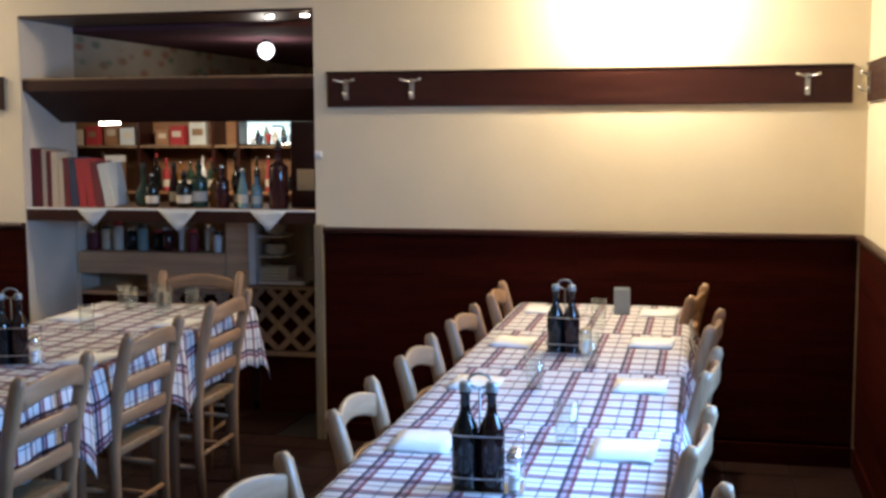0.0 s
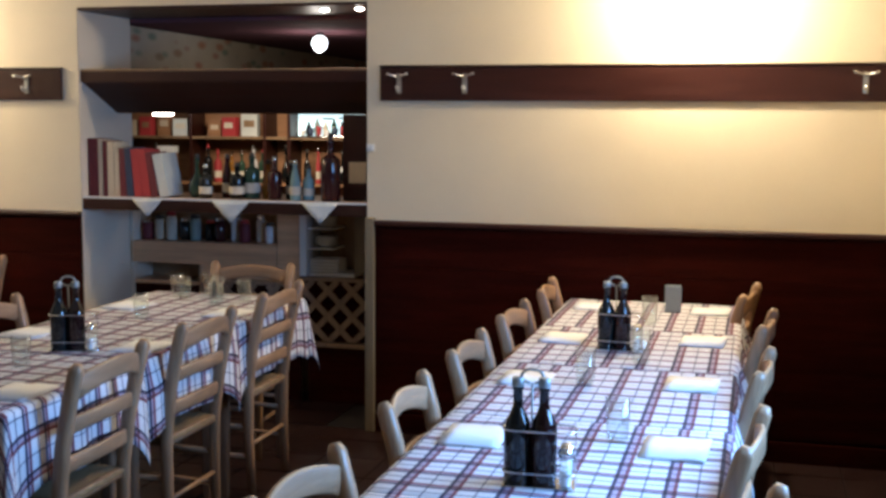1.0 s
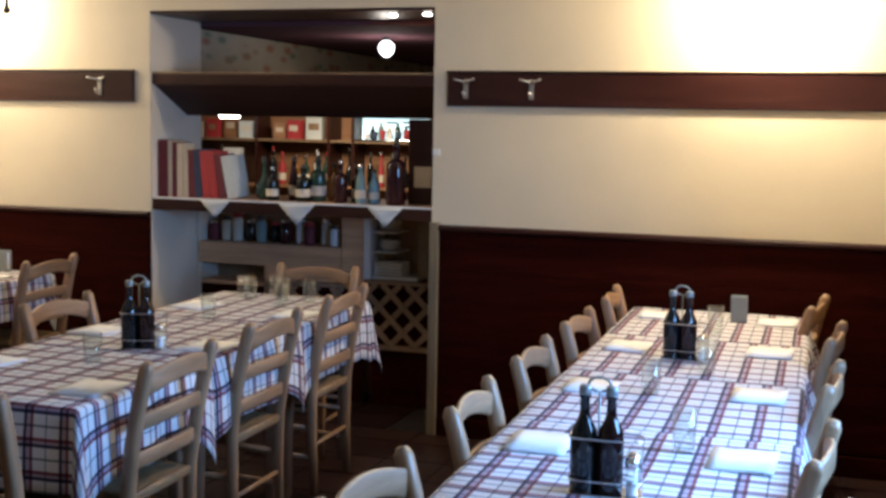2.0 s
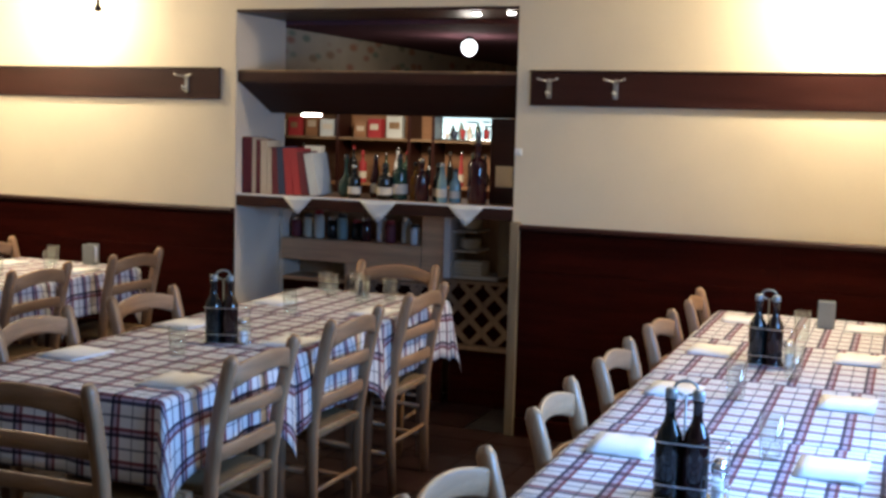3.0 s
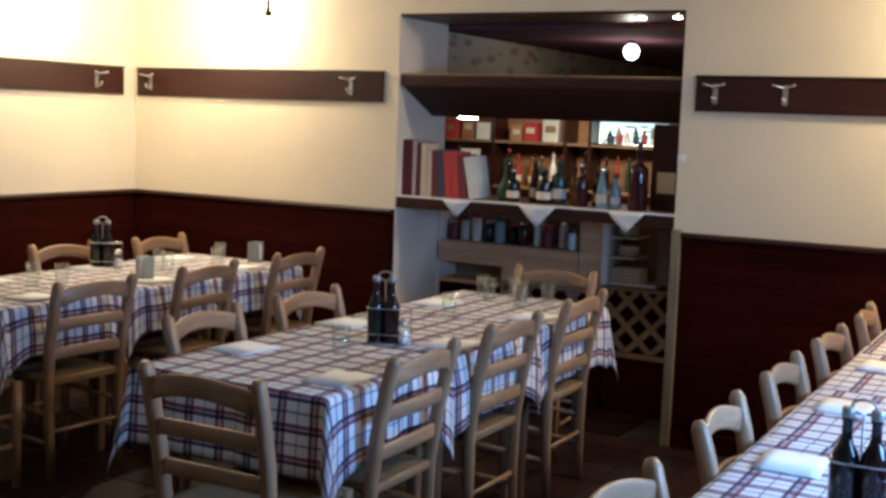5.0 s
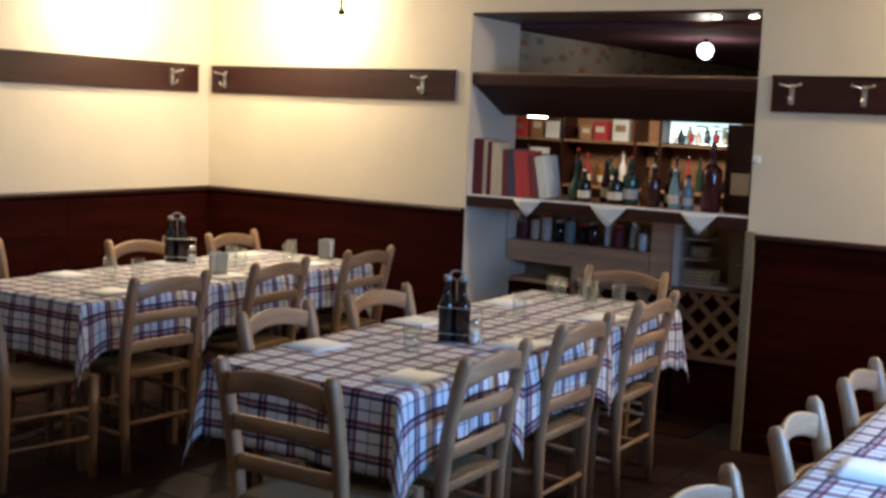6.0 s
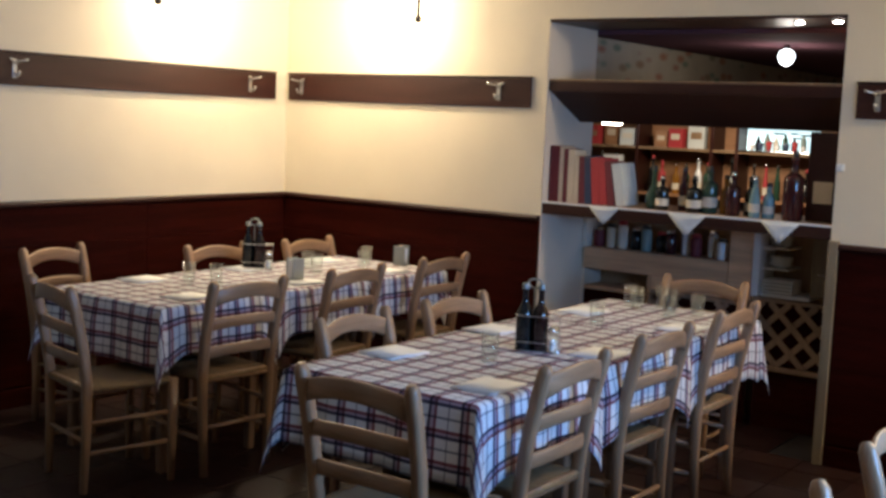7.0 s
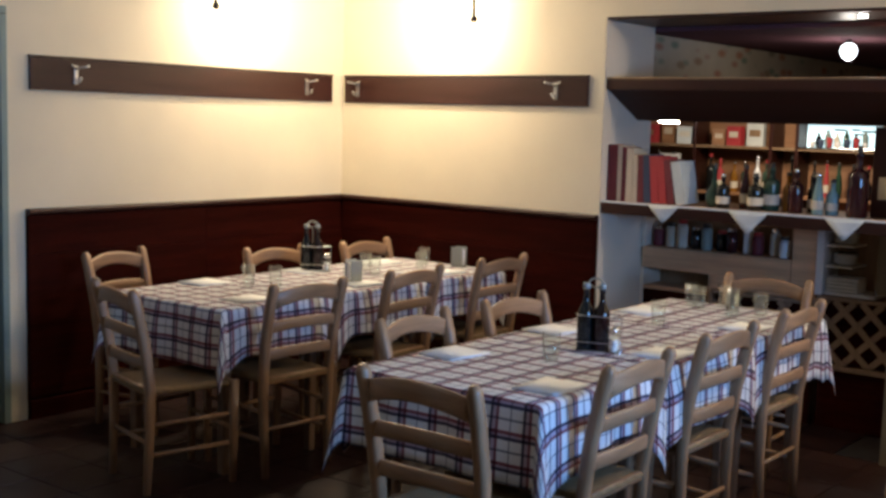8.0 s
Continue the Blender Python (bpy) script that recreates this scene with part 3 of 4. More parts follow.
for y in (2.25, 3.02, 3.80, 4.58, 5.33):
    napkin(-0.205, y, 2 + 5 * math.sin(y * 8))
for y in (2.30, 3.0, 3.74, 4.50, 5.33):
    napkin(-0.735, y, 180 + 4 * math.sin(y * 5), 0.16)
for x, y in ((-2.22, 3.10), (-2.22, 3.86), (-2.24, 4.65), (-2.77, 3.30), (-2.78, 3.98), (-2.76, 4.72)):
    napkin(x, y, 4 * math.sin(y * 9) + (180 if x < -2.5 else 0))
for x, y in ((-4.76, 3.82), (-4.75, 4.52), (-4.22, 3.62), (-4.22, 4.38), (-4.75, 5.15), (-4.22, 5.1)):
    napkin(x, y, 5 * math.sin(y * 7) + (180 if x < -4.5 else 0))

BOTTLE = [(0.031, 0.0), (0.034, 0.006), (0.034, 0.15), (0.031, 0.172), (0.018, 0.198), (0.013, 0.215), (0.0125, 0.255), (0.015, 0.257), (0.015, 0.266), (0.011, 0.268)]
SHAPES = {
    "wine": BOTTLE,
    "spirit": [(0.036, 0.0), (0.040, 0.008), (0.040, 0.165), (0.037, 0.185), (0.022, 0.200), (0.014, 0.206), (0.0135, 0.250), (0.017, 0.252), (0.017, 0.268), (0.012, 0.270)],
    "flute": [(0.027, 0.0), (0.029, 0.006), (0.029, 0.11), (0.024, 0.16), (0.017, 0.205), (0.013, 0.235), (0.012, 0.258), (0.015, 0.260), (0.015, 0.268), (0.011, 0.270)],
    "flask": [(0.030, 0.0), (0.044, 0.02), (0.050, 0.06), (0.046, 0.10), (0.028, 0.135), (0.015, 0.165), (0.0125, 0.20), (0.0125, 0.250), (0.016, 0.254), (0.016, 0.266), (0.011, 0.268)],
}


def bottle_parts(parent, x, y, glassmat, tall=1.0, wide=1.0, stopper=True, label=True, cap=None, shape="wine"):
    b = part("bottle", lathe([(r * wide, z * tall) for r, z in SHAPES[shape]], 18), glassmat, parent, at=pose(x, y, 0), smooth=True)
    if stopper:
        part("stopper", lathe([(0.010, 0.262 * tall), (0.014, 0.272 * tall), (0.014, 0.290 * tall), (0.006, 0.30 * tall)], 12), cap or CORK, b, smooth=True)
    if label:
        part("label", lathe([((SHAPES[shape][2][0] + d) * wide, z * tall) for d, z in ((0.0002, 0.04), (0.0005, 0.041), (0.0005, 0.102), (0.0002, 0.103))], 18), LABEL, b)
    return b


def cruet_set(x, y, turn, tall=0.88, gl=(None, None)):
    top = thing("cruet_set", pose(x, y, TOP, 0, 0, turn), "oil and vinegar cruets and shakers in a chrome wire holder", "cruet set", "cruet sets")
    for bx, mat in ((-0.031, gl[0] or DARK_GLASS), (0.031, gl[1] or VINEGAR)):
        b = bottle_parts(top, bx, 0, mat, tall, 0.92, False, False)
        part("pourer", lathe([(0.011, 0.262 * tall), (0.0145, 0.266 * tall), (0.0145, 0.284 * tall), (0.012, 0.290 * tall)], 12), PEWTER, b, "dull metal pourer", smooth=True)
    part("tray", box(-0.064, 0.108, -0.040, 0.040, 0.0, 0.004, 0.0015), CHROME, top)
    for z in (0.035, 0.135):
        pts = [(0.022 + 0.086 * math.copysign(abs(math.cos(a)) ** 0.5, math.cos(a)), 0.040 * math.copysign(abs(math.sin(a)) ** 0.5, math.sin(a)), z) for a in np.linspace(0.01, 2 * math.pi + 0.01, 33)]
        part("wire_ring", sweep(pts, [0.0045] * 33, [0.0045] * 33, (0, 0, 1), 6, 2), CHROME, top, smooth=True)
    for sx in (-0.062, 0.106):
        part("wire_upright", sweep([(sx, 0, 0.002), (sx, 0, 0.135)], [0.004] * 2, [0.004] * 2, (1, 0, 0), 6, 2), CHROME, top)
    stem = part("carrying_handle", sweep([(0, 0.026, 0.004), (0, 0.026, 0.14), (0, 0.020, 0.238)], [0.006] * 3, [0.006] * 3, (1, 0, 0), 6, 2), PEWTER, top, smooth=True)
    loop = [(0.026 * math.sin(a), 0.020, 0.254 - 0.017 * math.cos(a)) for a in np.linspace(0.2, 6.08, 17)]
    part("loop", sweep(loop, [0.007] * 17, [0.007] * 17, (0, 1, 0), 6, 2), PEWTER, stem, smooth=True)
    for sy in (-0.019, 0.019):
        pot = part("shaker", lathe([(0.015, 0.005), (0.017, 0.03), (0.015, 0.075)], 14), CLEAR, top, at=pose(0.084, sy, 0), smooth=True)
        part("salt", lathe([(0.012, 0.007), (0.013, 0.028), (0.012, 0.045)], 12), PAPER, pot, "white salt")
        part("lid", lathe([(0.017, 0.076), (0.017, 0.088), (0.010, 0.097)], 14), CHROME, pot, smooth=True)


cruet_set(-0.515, 2.63, 4)
cruet_set(-0.52, 4.34, -6)
cruet_set(-2.45, 3.74, 20)
cruet_set(-4.76, 4.58, 35)


def tumbler(x, y, up=True, tall=0.105):
    prof = [(0.027, 0.0), (0.029, 0.004), (0.034, tall), (0.0325, tall), (0.0275, 0.010)]
    ob = part("tumbler", lathe(prof, 20), CLEAR, at=pose(x, y, TOP), smooth=True)
    tagged(ob, "clear drinking glass standing on the tablecloth", "glass", "drinking glasses")


for x, y in ((-0.36, 3.06), (-0.54, 3.72), (-0.40, 4.12), (-0.44, 4.92)):
    tumbler(x, y, tall=0.12)
for x, y in ((-2.62, 4.98), (-2.48, 5.05), (-2.40, 4.86), (-2.70, 5.07), (-2.56, 5.13), (-2.33, 5.02), (-2.55, 4.45), (-2.45, 3.45)):
    tumbler(x, y)
for x, y in ((-4.55, 3.92), (-4.42, 3.98), (-4.40, 4.70), (-4.52, 4.76), (-4.36, 5.05), (-4.5, 5.25)):
    tumbler(x, y)


def paper_holder(x, y, turn, mat, text):
    top = thing("napkin_holder", pose(x, y, TOP, 0, 0, turn), text, "napkin holder", "napkin holders")
    part("base", box(-0.036, 0.036, -0.03, 0.03, 0, 0.010, 0.002), mat, top)
    for s in (-1, 1):
        part("side", box(-0.036, 0.036, s * 0.027 - 0.004, s * 0.027 + 0.004, 0.010, 0.115, 0.003), mat, top)
    part("paper_stack", box(-0.032, 0.032, -0.018, 0.018, 0.0105, 0.10, 0.002), PAPER, top)


METAL = "small metal napkin holder filled with paper napkins"
paper_holder(-0.37, 5.30, 5, PEWTER, METAL)
paper_holder(-4.30, 4.42, 80, PEWTER, METAL)
paper_holder(-4.33, 5.36, 10, PEWTER, METAL)

# ---- the bar behind the opening ----
BAR_CEIL = 2.17
WARM_WALL = plaster("bar_wall_paint", (0.55, 0.38, 0.24))


def dotted():
    """Cream wallpaper with scattered red and green blots."""
    mat = bpy.data.materials.new("dotted_wallpaper")
    nt, b = nodes_of(mat)
    co = nt.nodes.new("ShaderNodeTexCoord")
    vo = nt.nodes.new("ShaderNodeTexVoronoi")
    vo.inputs["Scale"].default_value = 13
    mp = nt.nodes.new("ShaderNodeMapping")
    mp.inputs["Scale"].default_value = (1, 0.42, 1)
    link(nt, co.outputs["Object"], mp.inputs["Vector"])
    link(nt, mp.outputs["Vector"], vo.inputs["Vector"])
    spot = ramp(nt, vo.outputs["Distance"], [(0.20, (0.75, 0.75, 0.75)), (0.42, (0, 0, 0))])
    sep = nt.nodes.new("ShaderNodeSeparateColor")
    link(nt, vo.outputs["Color"], sep.inputs["Color"])
    tint = ramp(nt, sep.outputs["Red"], [(0.30, (0.30, 0.07, 0.05)), (0.62, (0.36, 0.13, 0.05)), (0.74, (0.10, 0.18, 0.12)), (0.9, (0.10, 0.20, 0.14))])
    base = ramp(nt, noise_tex(nt, 3, 4), [(0.3, (0.40, 0.33, 0.24)), (0.7, (0.48, 0.40, 0.29))])
    link(nt, mix_rgb(nt, "MIX", spot, base, tint), b.inputs["Base Color"])
    b.inputs["Roughness"].default_value = 0.8
    return mat


BY0, BY1, BX0, BX1 = WALL_Y + 0.56, 13.8, -7.6, -0.9
structure("wall_bar_north", box(BX0, BX1, BY1, BY1 + T, 0, BAR_CEIL), WARM_WALL, "warm ochre wall at the far end of the bar")
structure("wall_bar_west", box(BX0 - T, BX0, BY0, BY1, 0, BAR_CEIL), WARM_WALL, "warm ochre side wall of the bar")
structure("wall_bar_east", box(BX1, BX1 + T, BY0, BY1, 0, BAR_CEIL), WARM_WALL, "warm ochre side wall of the bar")
structure("wall_bar_south", box(BX0, LEFT_X - T, BY0 - T, BY0, 0, BAR_CEIL), WARM_WALL, "warm ochre return wall of the bar")
bc = box(BX0 - T, BX1 + T, BY0, BY1 + T, BAR_CEIL, BAR_CEIL + 0.08)
structure("ceiling_bar", bc, wood("bar_ceiling_wood", (0.17, 0.080, 0.098), 0.9, 0, 0.1, 0.12, 0.05), "dark plum-brown painted bar ceiling")
structure("trim_bulkhead", box(-3.92, -3.645, BY0 + 0.002, 11.2, 1.76, BAR_CEIL - 0.008, 0.004), dotted(), "cream wallpapered bulkhead with red and green blots")

structure("trim_jamb", box(OPEN_L + 0.0005, OPEN_L + 0.0035, WALL_Y + 0.002, WALL_Y + 0.556, 0.001, OPEN_TOP - 0.018), WHITE_WALL, "white painted lining of the opening's side")
# lining under the lintel with two small spots
lining = structure("trim_lining", box(OPEN_L + 0.004, OPEN_R - 0.002, WALL_Y + 0.004, WALL_Y + 0.558, OPEN_TOP - 0.016, OPEN_TOP - 0.001), DARK_BOARD, "dark wooden lining under the lintel")
for sx, sy in ((-2.24, 5.86), (-2.04, 5.84)):
    sp = thing("recessed_spot", pose(sx, sy, OPEN_TOP - 0.016), "small lit recessed spotlight under the lintel", "spotlight", "recessed spots")
    part("ring", lathe([(0.032, 0), (0.032, -0.006), (0.024, -0.008)], 18), CHROME, sp)
    part("lens", lathe([(0.022, -0.0085), (0.020, -0.013)], 16), SPOT, sp, "glowing lens")

# dark sloping canopy across the opening
bm = bmesh.new()
prof = [(5.735, 1.866), (5.735, 1.815), (6.10, 1.645), (6.13, 1.645), (6.13, 1.866)]
ra = [bm.verts.new((OPEN_L + 0.006, y, z)) for y, z in prof]
rb = [bm.verts.new((OPEN_R - 0.004, y, z)) for y, z in prof]
for k in range(5):
    bm.faces.new((ra[k], ra[(k + 1) % 5], rb[(k + 1) % 5], rb[k]))
bm.faces.new(ra)
bm.faces.new(rb[::-1])
can = thing("canopy", pose(0, 0, 0), "dark brown wooden canopy across the bar opening", "canopy")
part("sloping_panel", bm, CANOPY_WOOD, can)
part("front_lip", box(OPEN_L + 0.006, OPEN_R - 0.004, 5.722, 5.7345, 1.810, 1.868, 0.003), DARK_BOARD, can)
part("top_board", box(OPEN_L + 0.006, OPEN_R - 0.004, 5.720, 6.13, 1.8685, 1.878, 0.003), TAN_WOOD, can)

# hanging bar lamp
hl = thing("pendant_lamp", pose(-2.76, 7.15, 2.10), "small lit pendant lamp under the bar ceiling", "pendant lamp")
part("bulb", lathe([(0.010, -0.055), (0.040, -0.035), (0.052, 0.0), (0.042, 0.03), (0.018, 0.045)], 20), GLOBE, hl, "glowing white bulb", smooth=True)
part("socket", lathe([(0.020, 0.046), (0.022, 0.060), (0.014, 0.0655)], 14), CORK, hl)

# counter: a deep shelf flush with the wall, the cabinets under it set back
CT = 1.186
SF, CF, CB = 5.712, 6.20, 6.45
ctr = thing("bar_counter", pose(0, 0, 0), "brown wooden bar counter with open shelves under a deep top", "counter")
part("top", box(OPEN_L + 0.006, OPEN_R - 0.004, SF + 0.012, BY0 - 0.002, CT - 0.022, CT, 0.004), COUNTER_BOARD, ctr)
part("edge_strip", box(OPEN_L + 0.006, OPEN_R - 0.004, SF, SF + 0.0115, CT - 0.008, CT + 0.003, 0.002), CERAMIC, ctr, "shiny white edge strip")
part("fascia", box(OPEN_L + 0.006, OPEN_R - 0.004, SF + 0.001, SF + 0.011, CT - 0.068, CT - 0.0085, 0.002), DARK_BOARD, ctr, "dark wooden fascia under the edge")
part("back_panel", box(OPEN_L + 0.006, -2.07, CB - 0.02, CB, 0.0, CT - 0.023), TAN_WOOD, ctr)
part("shelf", box(OPEN_L + 0.03, -2.665, CF + 0.012, CB - 0.022, 0.880, 0.900, 0.003), COUNTER_BOARD, ctr)
part("shelf", box(-2.478, -2.20, CF + 0.012, CB - 0.022, 0.728, 0.748, 0.003), CERAMIC, ctr)
part("front_board", box(OPEN_L + 0.03, -2.665, CF - 0.008, CF + 0.011, 0.772, 0.898, 0.004), COUNTER_BOARD, ctr)
part("shelf", box(OPEN_L + 0.03, -3.162, CF + 0.012, CB - 0.022, 0.645, 0.667, 0.003), COUNTER_BOARD, ctr)
part("divider", box(-3.160, -3.139, CF + 0.012, CB - 0.022, 0.0, 0.771, 0.003), COUNTER_BOARD, ctr)
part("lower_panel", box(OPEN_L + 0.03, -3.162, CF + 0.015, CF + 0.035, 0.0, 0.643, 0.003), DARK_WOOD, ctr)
part("lower_panel", box(-3.137, -2.524, CF + 0.010, CF + 0.030, 0.692, 0.771, 0.003), COUNTER_BOARD, ctr)
part("end_panel", box(OPEN_L + 0.007, OPEN_L + 0.029, CF + 0.012, CB - 0.022, 0.0, CT - 0.023), WHITE_WALL, ctr, "pale painted end panel")
part("side_panel", box(-2.660, -2.524, CF - 0.006, CF + 0.014, 0.772, CT - 0.023, 0.003), COUNTER_BOARD, ctr, "plain brown wooden panel")
part("post", box(-2.522, -2.482, CF - 0.012, CB - 0.022, 0.728, CT - 0.023, 0.003), CERAMIC, ctr, "white painted upright")
cupboard = part("cupboard_door", box(-2.195, -2.03, CF - 0.010, CF + 0.010, 0.76, CT - 0.075, 0.003), OLIVE_BOARD, ctr, "dull brown cupboard door")
part("handle", sweep([(-2.15, CF - 0.012, 0.885), (-2.15, CF - 0.034, 0.885), (-2.09, CF - 0.034, 0.885), (-2.09, CF - 0.012, 0.885)], [0.009] * 4, [0.009] * 4, (0, 0, 1), 8, 2), CHROME, cupboard, "chrome bow handle", smooth=True)
part("rack_shelf", box(-2.480, -2.33, CF + 0.012, CB - 0.022, 0.880, 0.890, 0.002), CERAMIC, ctr)
part("rack_shelf", box(-2.480, -2.33, CF + 0.012, CB - 0.022, 0.994, 1.004, 0.002), CERAMIC, ctr)
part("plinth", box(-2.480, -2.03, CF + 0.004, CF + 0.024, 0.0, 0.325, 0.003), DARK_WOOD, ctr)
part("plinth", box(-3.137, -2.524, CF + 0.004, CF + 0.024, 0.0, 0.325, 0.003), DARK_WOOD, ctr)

LATTICE_WOOD = wood("lattice_wood", (0.30, 0.19, 0.12), 0.55, 2)
# diamond lattice panels below the rack and under the counter


def lattice(LX0, LX1, LZ0, LZ1, y):
    lat = thing("lattice_panel", pose(0, y, 0), "brown wooden diamond lattice panel under the counter", "lattice", "lattice panels")
    for x0, x1, z0, z1 in ((LX0 - 0.02, LX0, LZ0, LZ1), (LX1, LX1 + 0.02, LZ0, LZ1), (LX0, LX1, LZ0 - 0.025, LZ0), (LX0, LX1, LZ1, LZ1 + 0.02)):
        part("frame_bar", box(x0, x1, -0.012, 0.010, max(0.0, z0), z1, 0.003), LATTICE_WOOD, lat)
    step = 0.146
    for sgn in (-1, 1):
        k = -12
        while k < 22:
            c = k * step
            pts = []
            for x in (LX0, LX1):
                z = LZ0 + c + sgn * (x - (LX0 if sgn > 0 else LX1))
                pts.append((x, z))
            (xa, za), (xb, zb) = pts
            lo, hi = (0.0, 1.0)
            for zlim, less in ((LZ0, True), (LZ1, False)):
                if abs(zb - za) > 1e-6:
                    t = (zlim - za) / (zb - za)
                    if (za < zlim) == less and (zb < zlim) == less:
                        lo, hi = 1, 0
                    elif (za < zlim) == less:
                        lo = max(lo, t)
                    elif (zb < zlim) == less:
                        hi = min(hi, t)
            if hi - lo > 0.06:
                p0 = (xa + (xb - xa) * lo, 0.004 * sgn, za + (zb - za) * lo)
                p1 = (xa + (xb - xa) * hi, 0.004 * sgn, za + (zb - za) * hi)
                part("slat", sweep([p0, p1], [0.036, 0.036], [0.006, 0.006], (sgn * -0.7, 0, 0.7), 4, 8), LATTICE_WOOD, lat)
            k += 1
    part("backing", box(LX0, LX1, 0.045, 0.05, LZ0, LZ1), DARK_WOOD, lat)


lattice(-2.503, -2.05, 0.352, 0.705, CF - 0.014)
lattice(-3.115, -2.546, 0.352, 0.668, CF - 0.014)

# light wooden end post of the wainscot beside the opening
structure("trim_end_post", box(OPEN_R + 0.001, OPEN_R + 0.049, WALL_Y - 0.045, WALL_Y - 0.001, 0.0, WAINSCOT + 0.012, 0.006), OLIVE_BOARD, "light wooden post ending the wainscot at the opening")

# bunting of white cloth triangles along the counter's edge
for x, w in ((-3.205, 0.090), (-2.716, 0.108), (-2.212, 0.100)):
    bm = bmesh.new()
    n = 6
    rows = []
    for r in range(n + 1):
        k = 1 - r / n
        m = max(1, round(6 * k))
        rows.append([bm.verts.new((x - w * k + 2 * w * k * c / m, SF - 0.009 - 0.006 * math.sin(3 * (c / m) + r * 0.5), CT - 0.004 - 0.113 * w / 0.108 * r / n)) for c in range(m + 1)] if r < n else [bm.verts.new((x, SF - 0.011, CT - 0.004 - 0.113 * w / 0.108))])
    for a, b2 in zip(rows, rows[1:]):
        ia = ib = 0
        while ia < len(a) - 1 or ib < len(b2) - 1:
            if ib >= len(b2) - 1 or (ia < len(a) - 1 and (ia + 1) / (len(a) - 1) <= (ib + 1) / max(1, len(b2) - 1)):
                bm.faces.new((a[ia], a[ia + 1], b2[ib]))
                ia += 1
            else:
                bm.faces.new((a[ia], b2[ib + 1], b2[ib]))
                ib += 1
    ob = part("pennant", bm, CLOTH_WHITE, smooth=True)
    md = ob.modifiers.new("thickness", "SOLIDIFY")
    md.thickness = 0.003
    tagged(ob, "white cotton cloth triangle hanging from the counter edge", "pennant", "pennants")

# books and menus leaning at the counter's end
BOOKS = [(-3.600, 0.060, 0.318, MAROON, 0), (-3.538, 0.026, 0.315, CREAM_COVER, 0), (-3.510, 0.026, 0.305, MAROON, 0), (-3.482, 0.040, 0.300, CREAM_COVER, 0), (-3.440, 0.030, 0.262, CREAM_COVER, 0), (-3.407, 0.040, 0.265, MAROON, -2), (-3.364, 0.042, 0.268, NAVY, -4), (-3.318, 0.046, 0.262, RED_CLOTH, -5), (-3.268, 0.046, 0.258, RED_CLOTH, -7), (-3.216, 0.040, 0.245, MAROON, -9), (-3.165, 0.056, 0.236, PALE_COVER, -11)]
for x, w, h, mat, lean in BOOKS:
    m = pose(x, SF + 0.06, CT + 0.001 + math.sin(radians(-lean)) * 0.0005, 0, lean, 0)
    bk = thing("book", m, "upright hardback book on the bar counter", "book", "books on the counter")
    part("cover", box(0, 0.003, 0.0, 0.17, 0.0, h, 0.001), mat, bk)
    part("cover", box(w - 0.003, w, 0.0, 0.17, 0.0, h, 0.001), mat, bk)
    part("spine", box(0.0032, w - 0.0032, 0.0, 0.004, 0.0, h, 0.001), mat, bk)
    part("pages", box(0.0032, w - 0.0032, 0.006, 0.165, 0.004, h - 0.004), PAPER, bk)


def bottle(x, y, z, mat, tall, wide, label, cap=None, sticker=True, group="bar bottles", shape="wine"):
    top = thing("bottle", pose(x, y, z), label, "bottle", group)
    bottle_parts(top, 0, 0, mat, tall, wide, True, sticker and shape != "flask", cap, shape)
    return top


CL = CT + 0.001
bottle(-2.985, 5.86, CL, GREEN_GLASS, 0.80, 0.95, "squat green glass bottle on the bar counter", shape="flask")
bottle(-2.915, 5.82, CL, DARK_GLASS, 0.62, 0.9, "dark glass bottle with a cream label on the counter", CHROME, shape="spirit")
bottle(-2.815, 5.88, CL, WINE_GLASS, 0.80, 1.0, "red glass bottle on the bar counter", shape="flute")
bottle(-2.735, 5.83, CL, DARK_GLASS, 0.66, 1.05, "dark glass bottle on the bar counter", shape="spirit")
bottle(-2.665, 5.87, CL, GREEN_GLASS, 0.84, 1.1, "green glass bottle on the bar counter", shape="spirit")
bottle(-2.585, 5.90, CL, OIL_GLASS, 0.70, 0.9, "amber oil bottle on the bar counter", sticker=False)
bottle(-2.520, 5.84, CL, WINE_GLASS, 0.78, 0.95, "red glass bottle with a metal cap on the counter", CHROME, False, shape="spirit")
bottle(-2.450, 5.90, CL, DARK_GLASS, 0.70, 0.9, "dark glass bottle on the bar counter")
bottle(-2.395, 5.82, CL, TEAL_GLASS, 0.72, 1.0, "pale blue-green glass bottle with a metal cap", CHROME, True, shape="flute")
bottle(-2.335, 5.86, CL, TEAL_GLASS, 0.62, 0.95, "pale blue-green glass bottle on the bar counter")
bottle(-2.195, 5.82, CL, WINE_GLASS, 1.20, 1.30, "large dark red round-bellied bottle with a black top", CORK, False, shape="spirit")
# panel added to darken this gap against the lit back bar
board = thing("notice_board", pose(-2.09, 5.935, CL), "paper notice on an added dark panel above the counter", "board")
part("panel", box(-0.075, 0.125, -0.010, 0.010, 0, 0.455, 0.004), DARK_BOARD, board)
part("notice", box(-0.040, 0.058, -0.0125, -0.0102, 0.092, 0.204), CREAM_COVER, board, "cream paper notice")

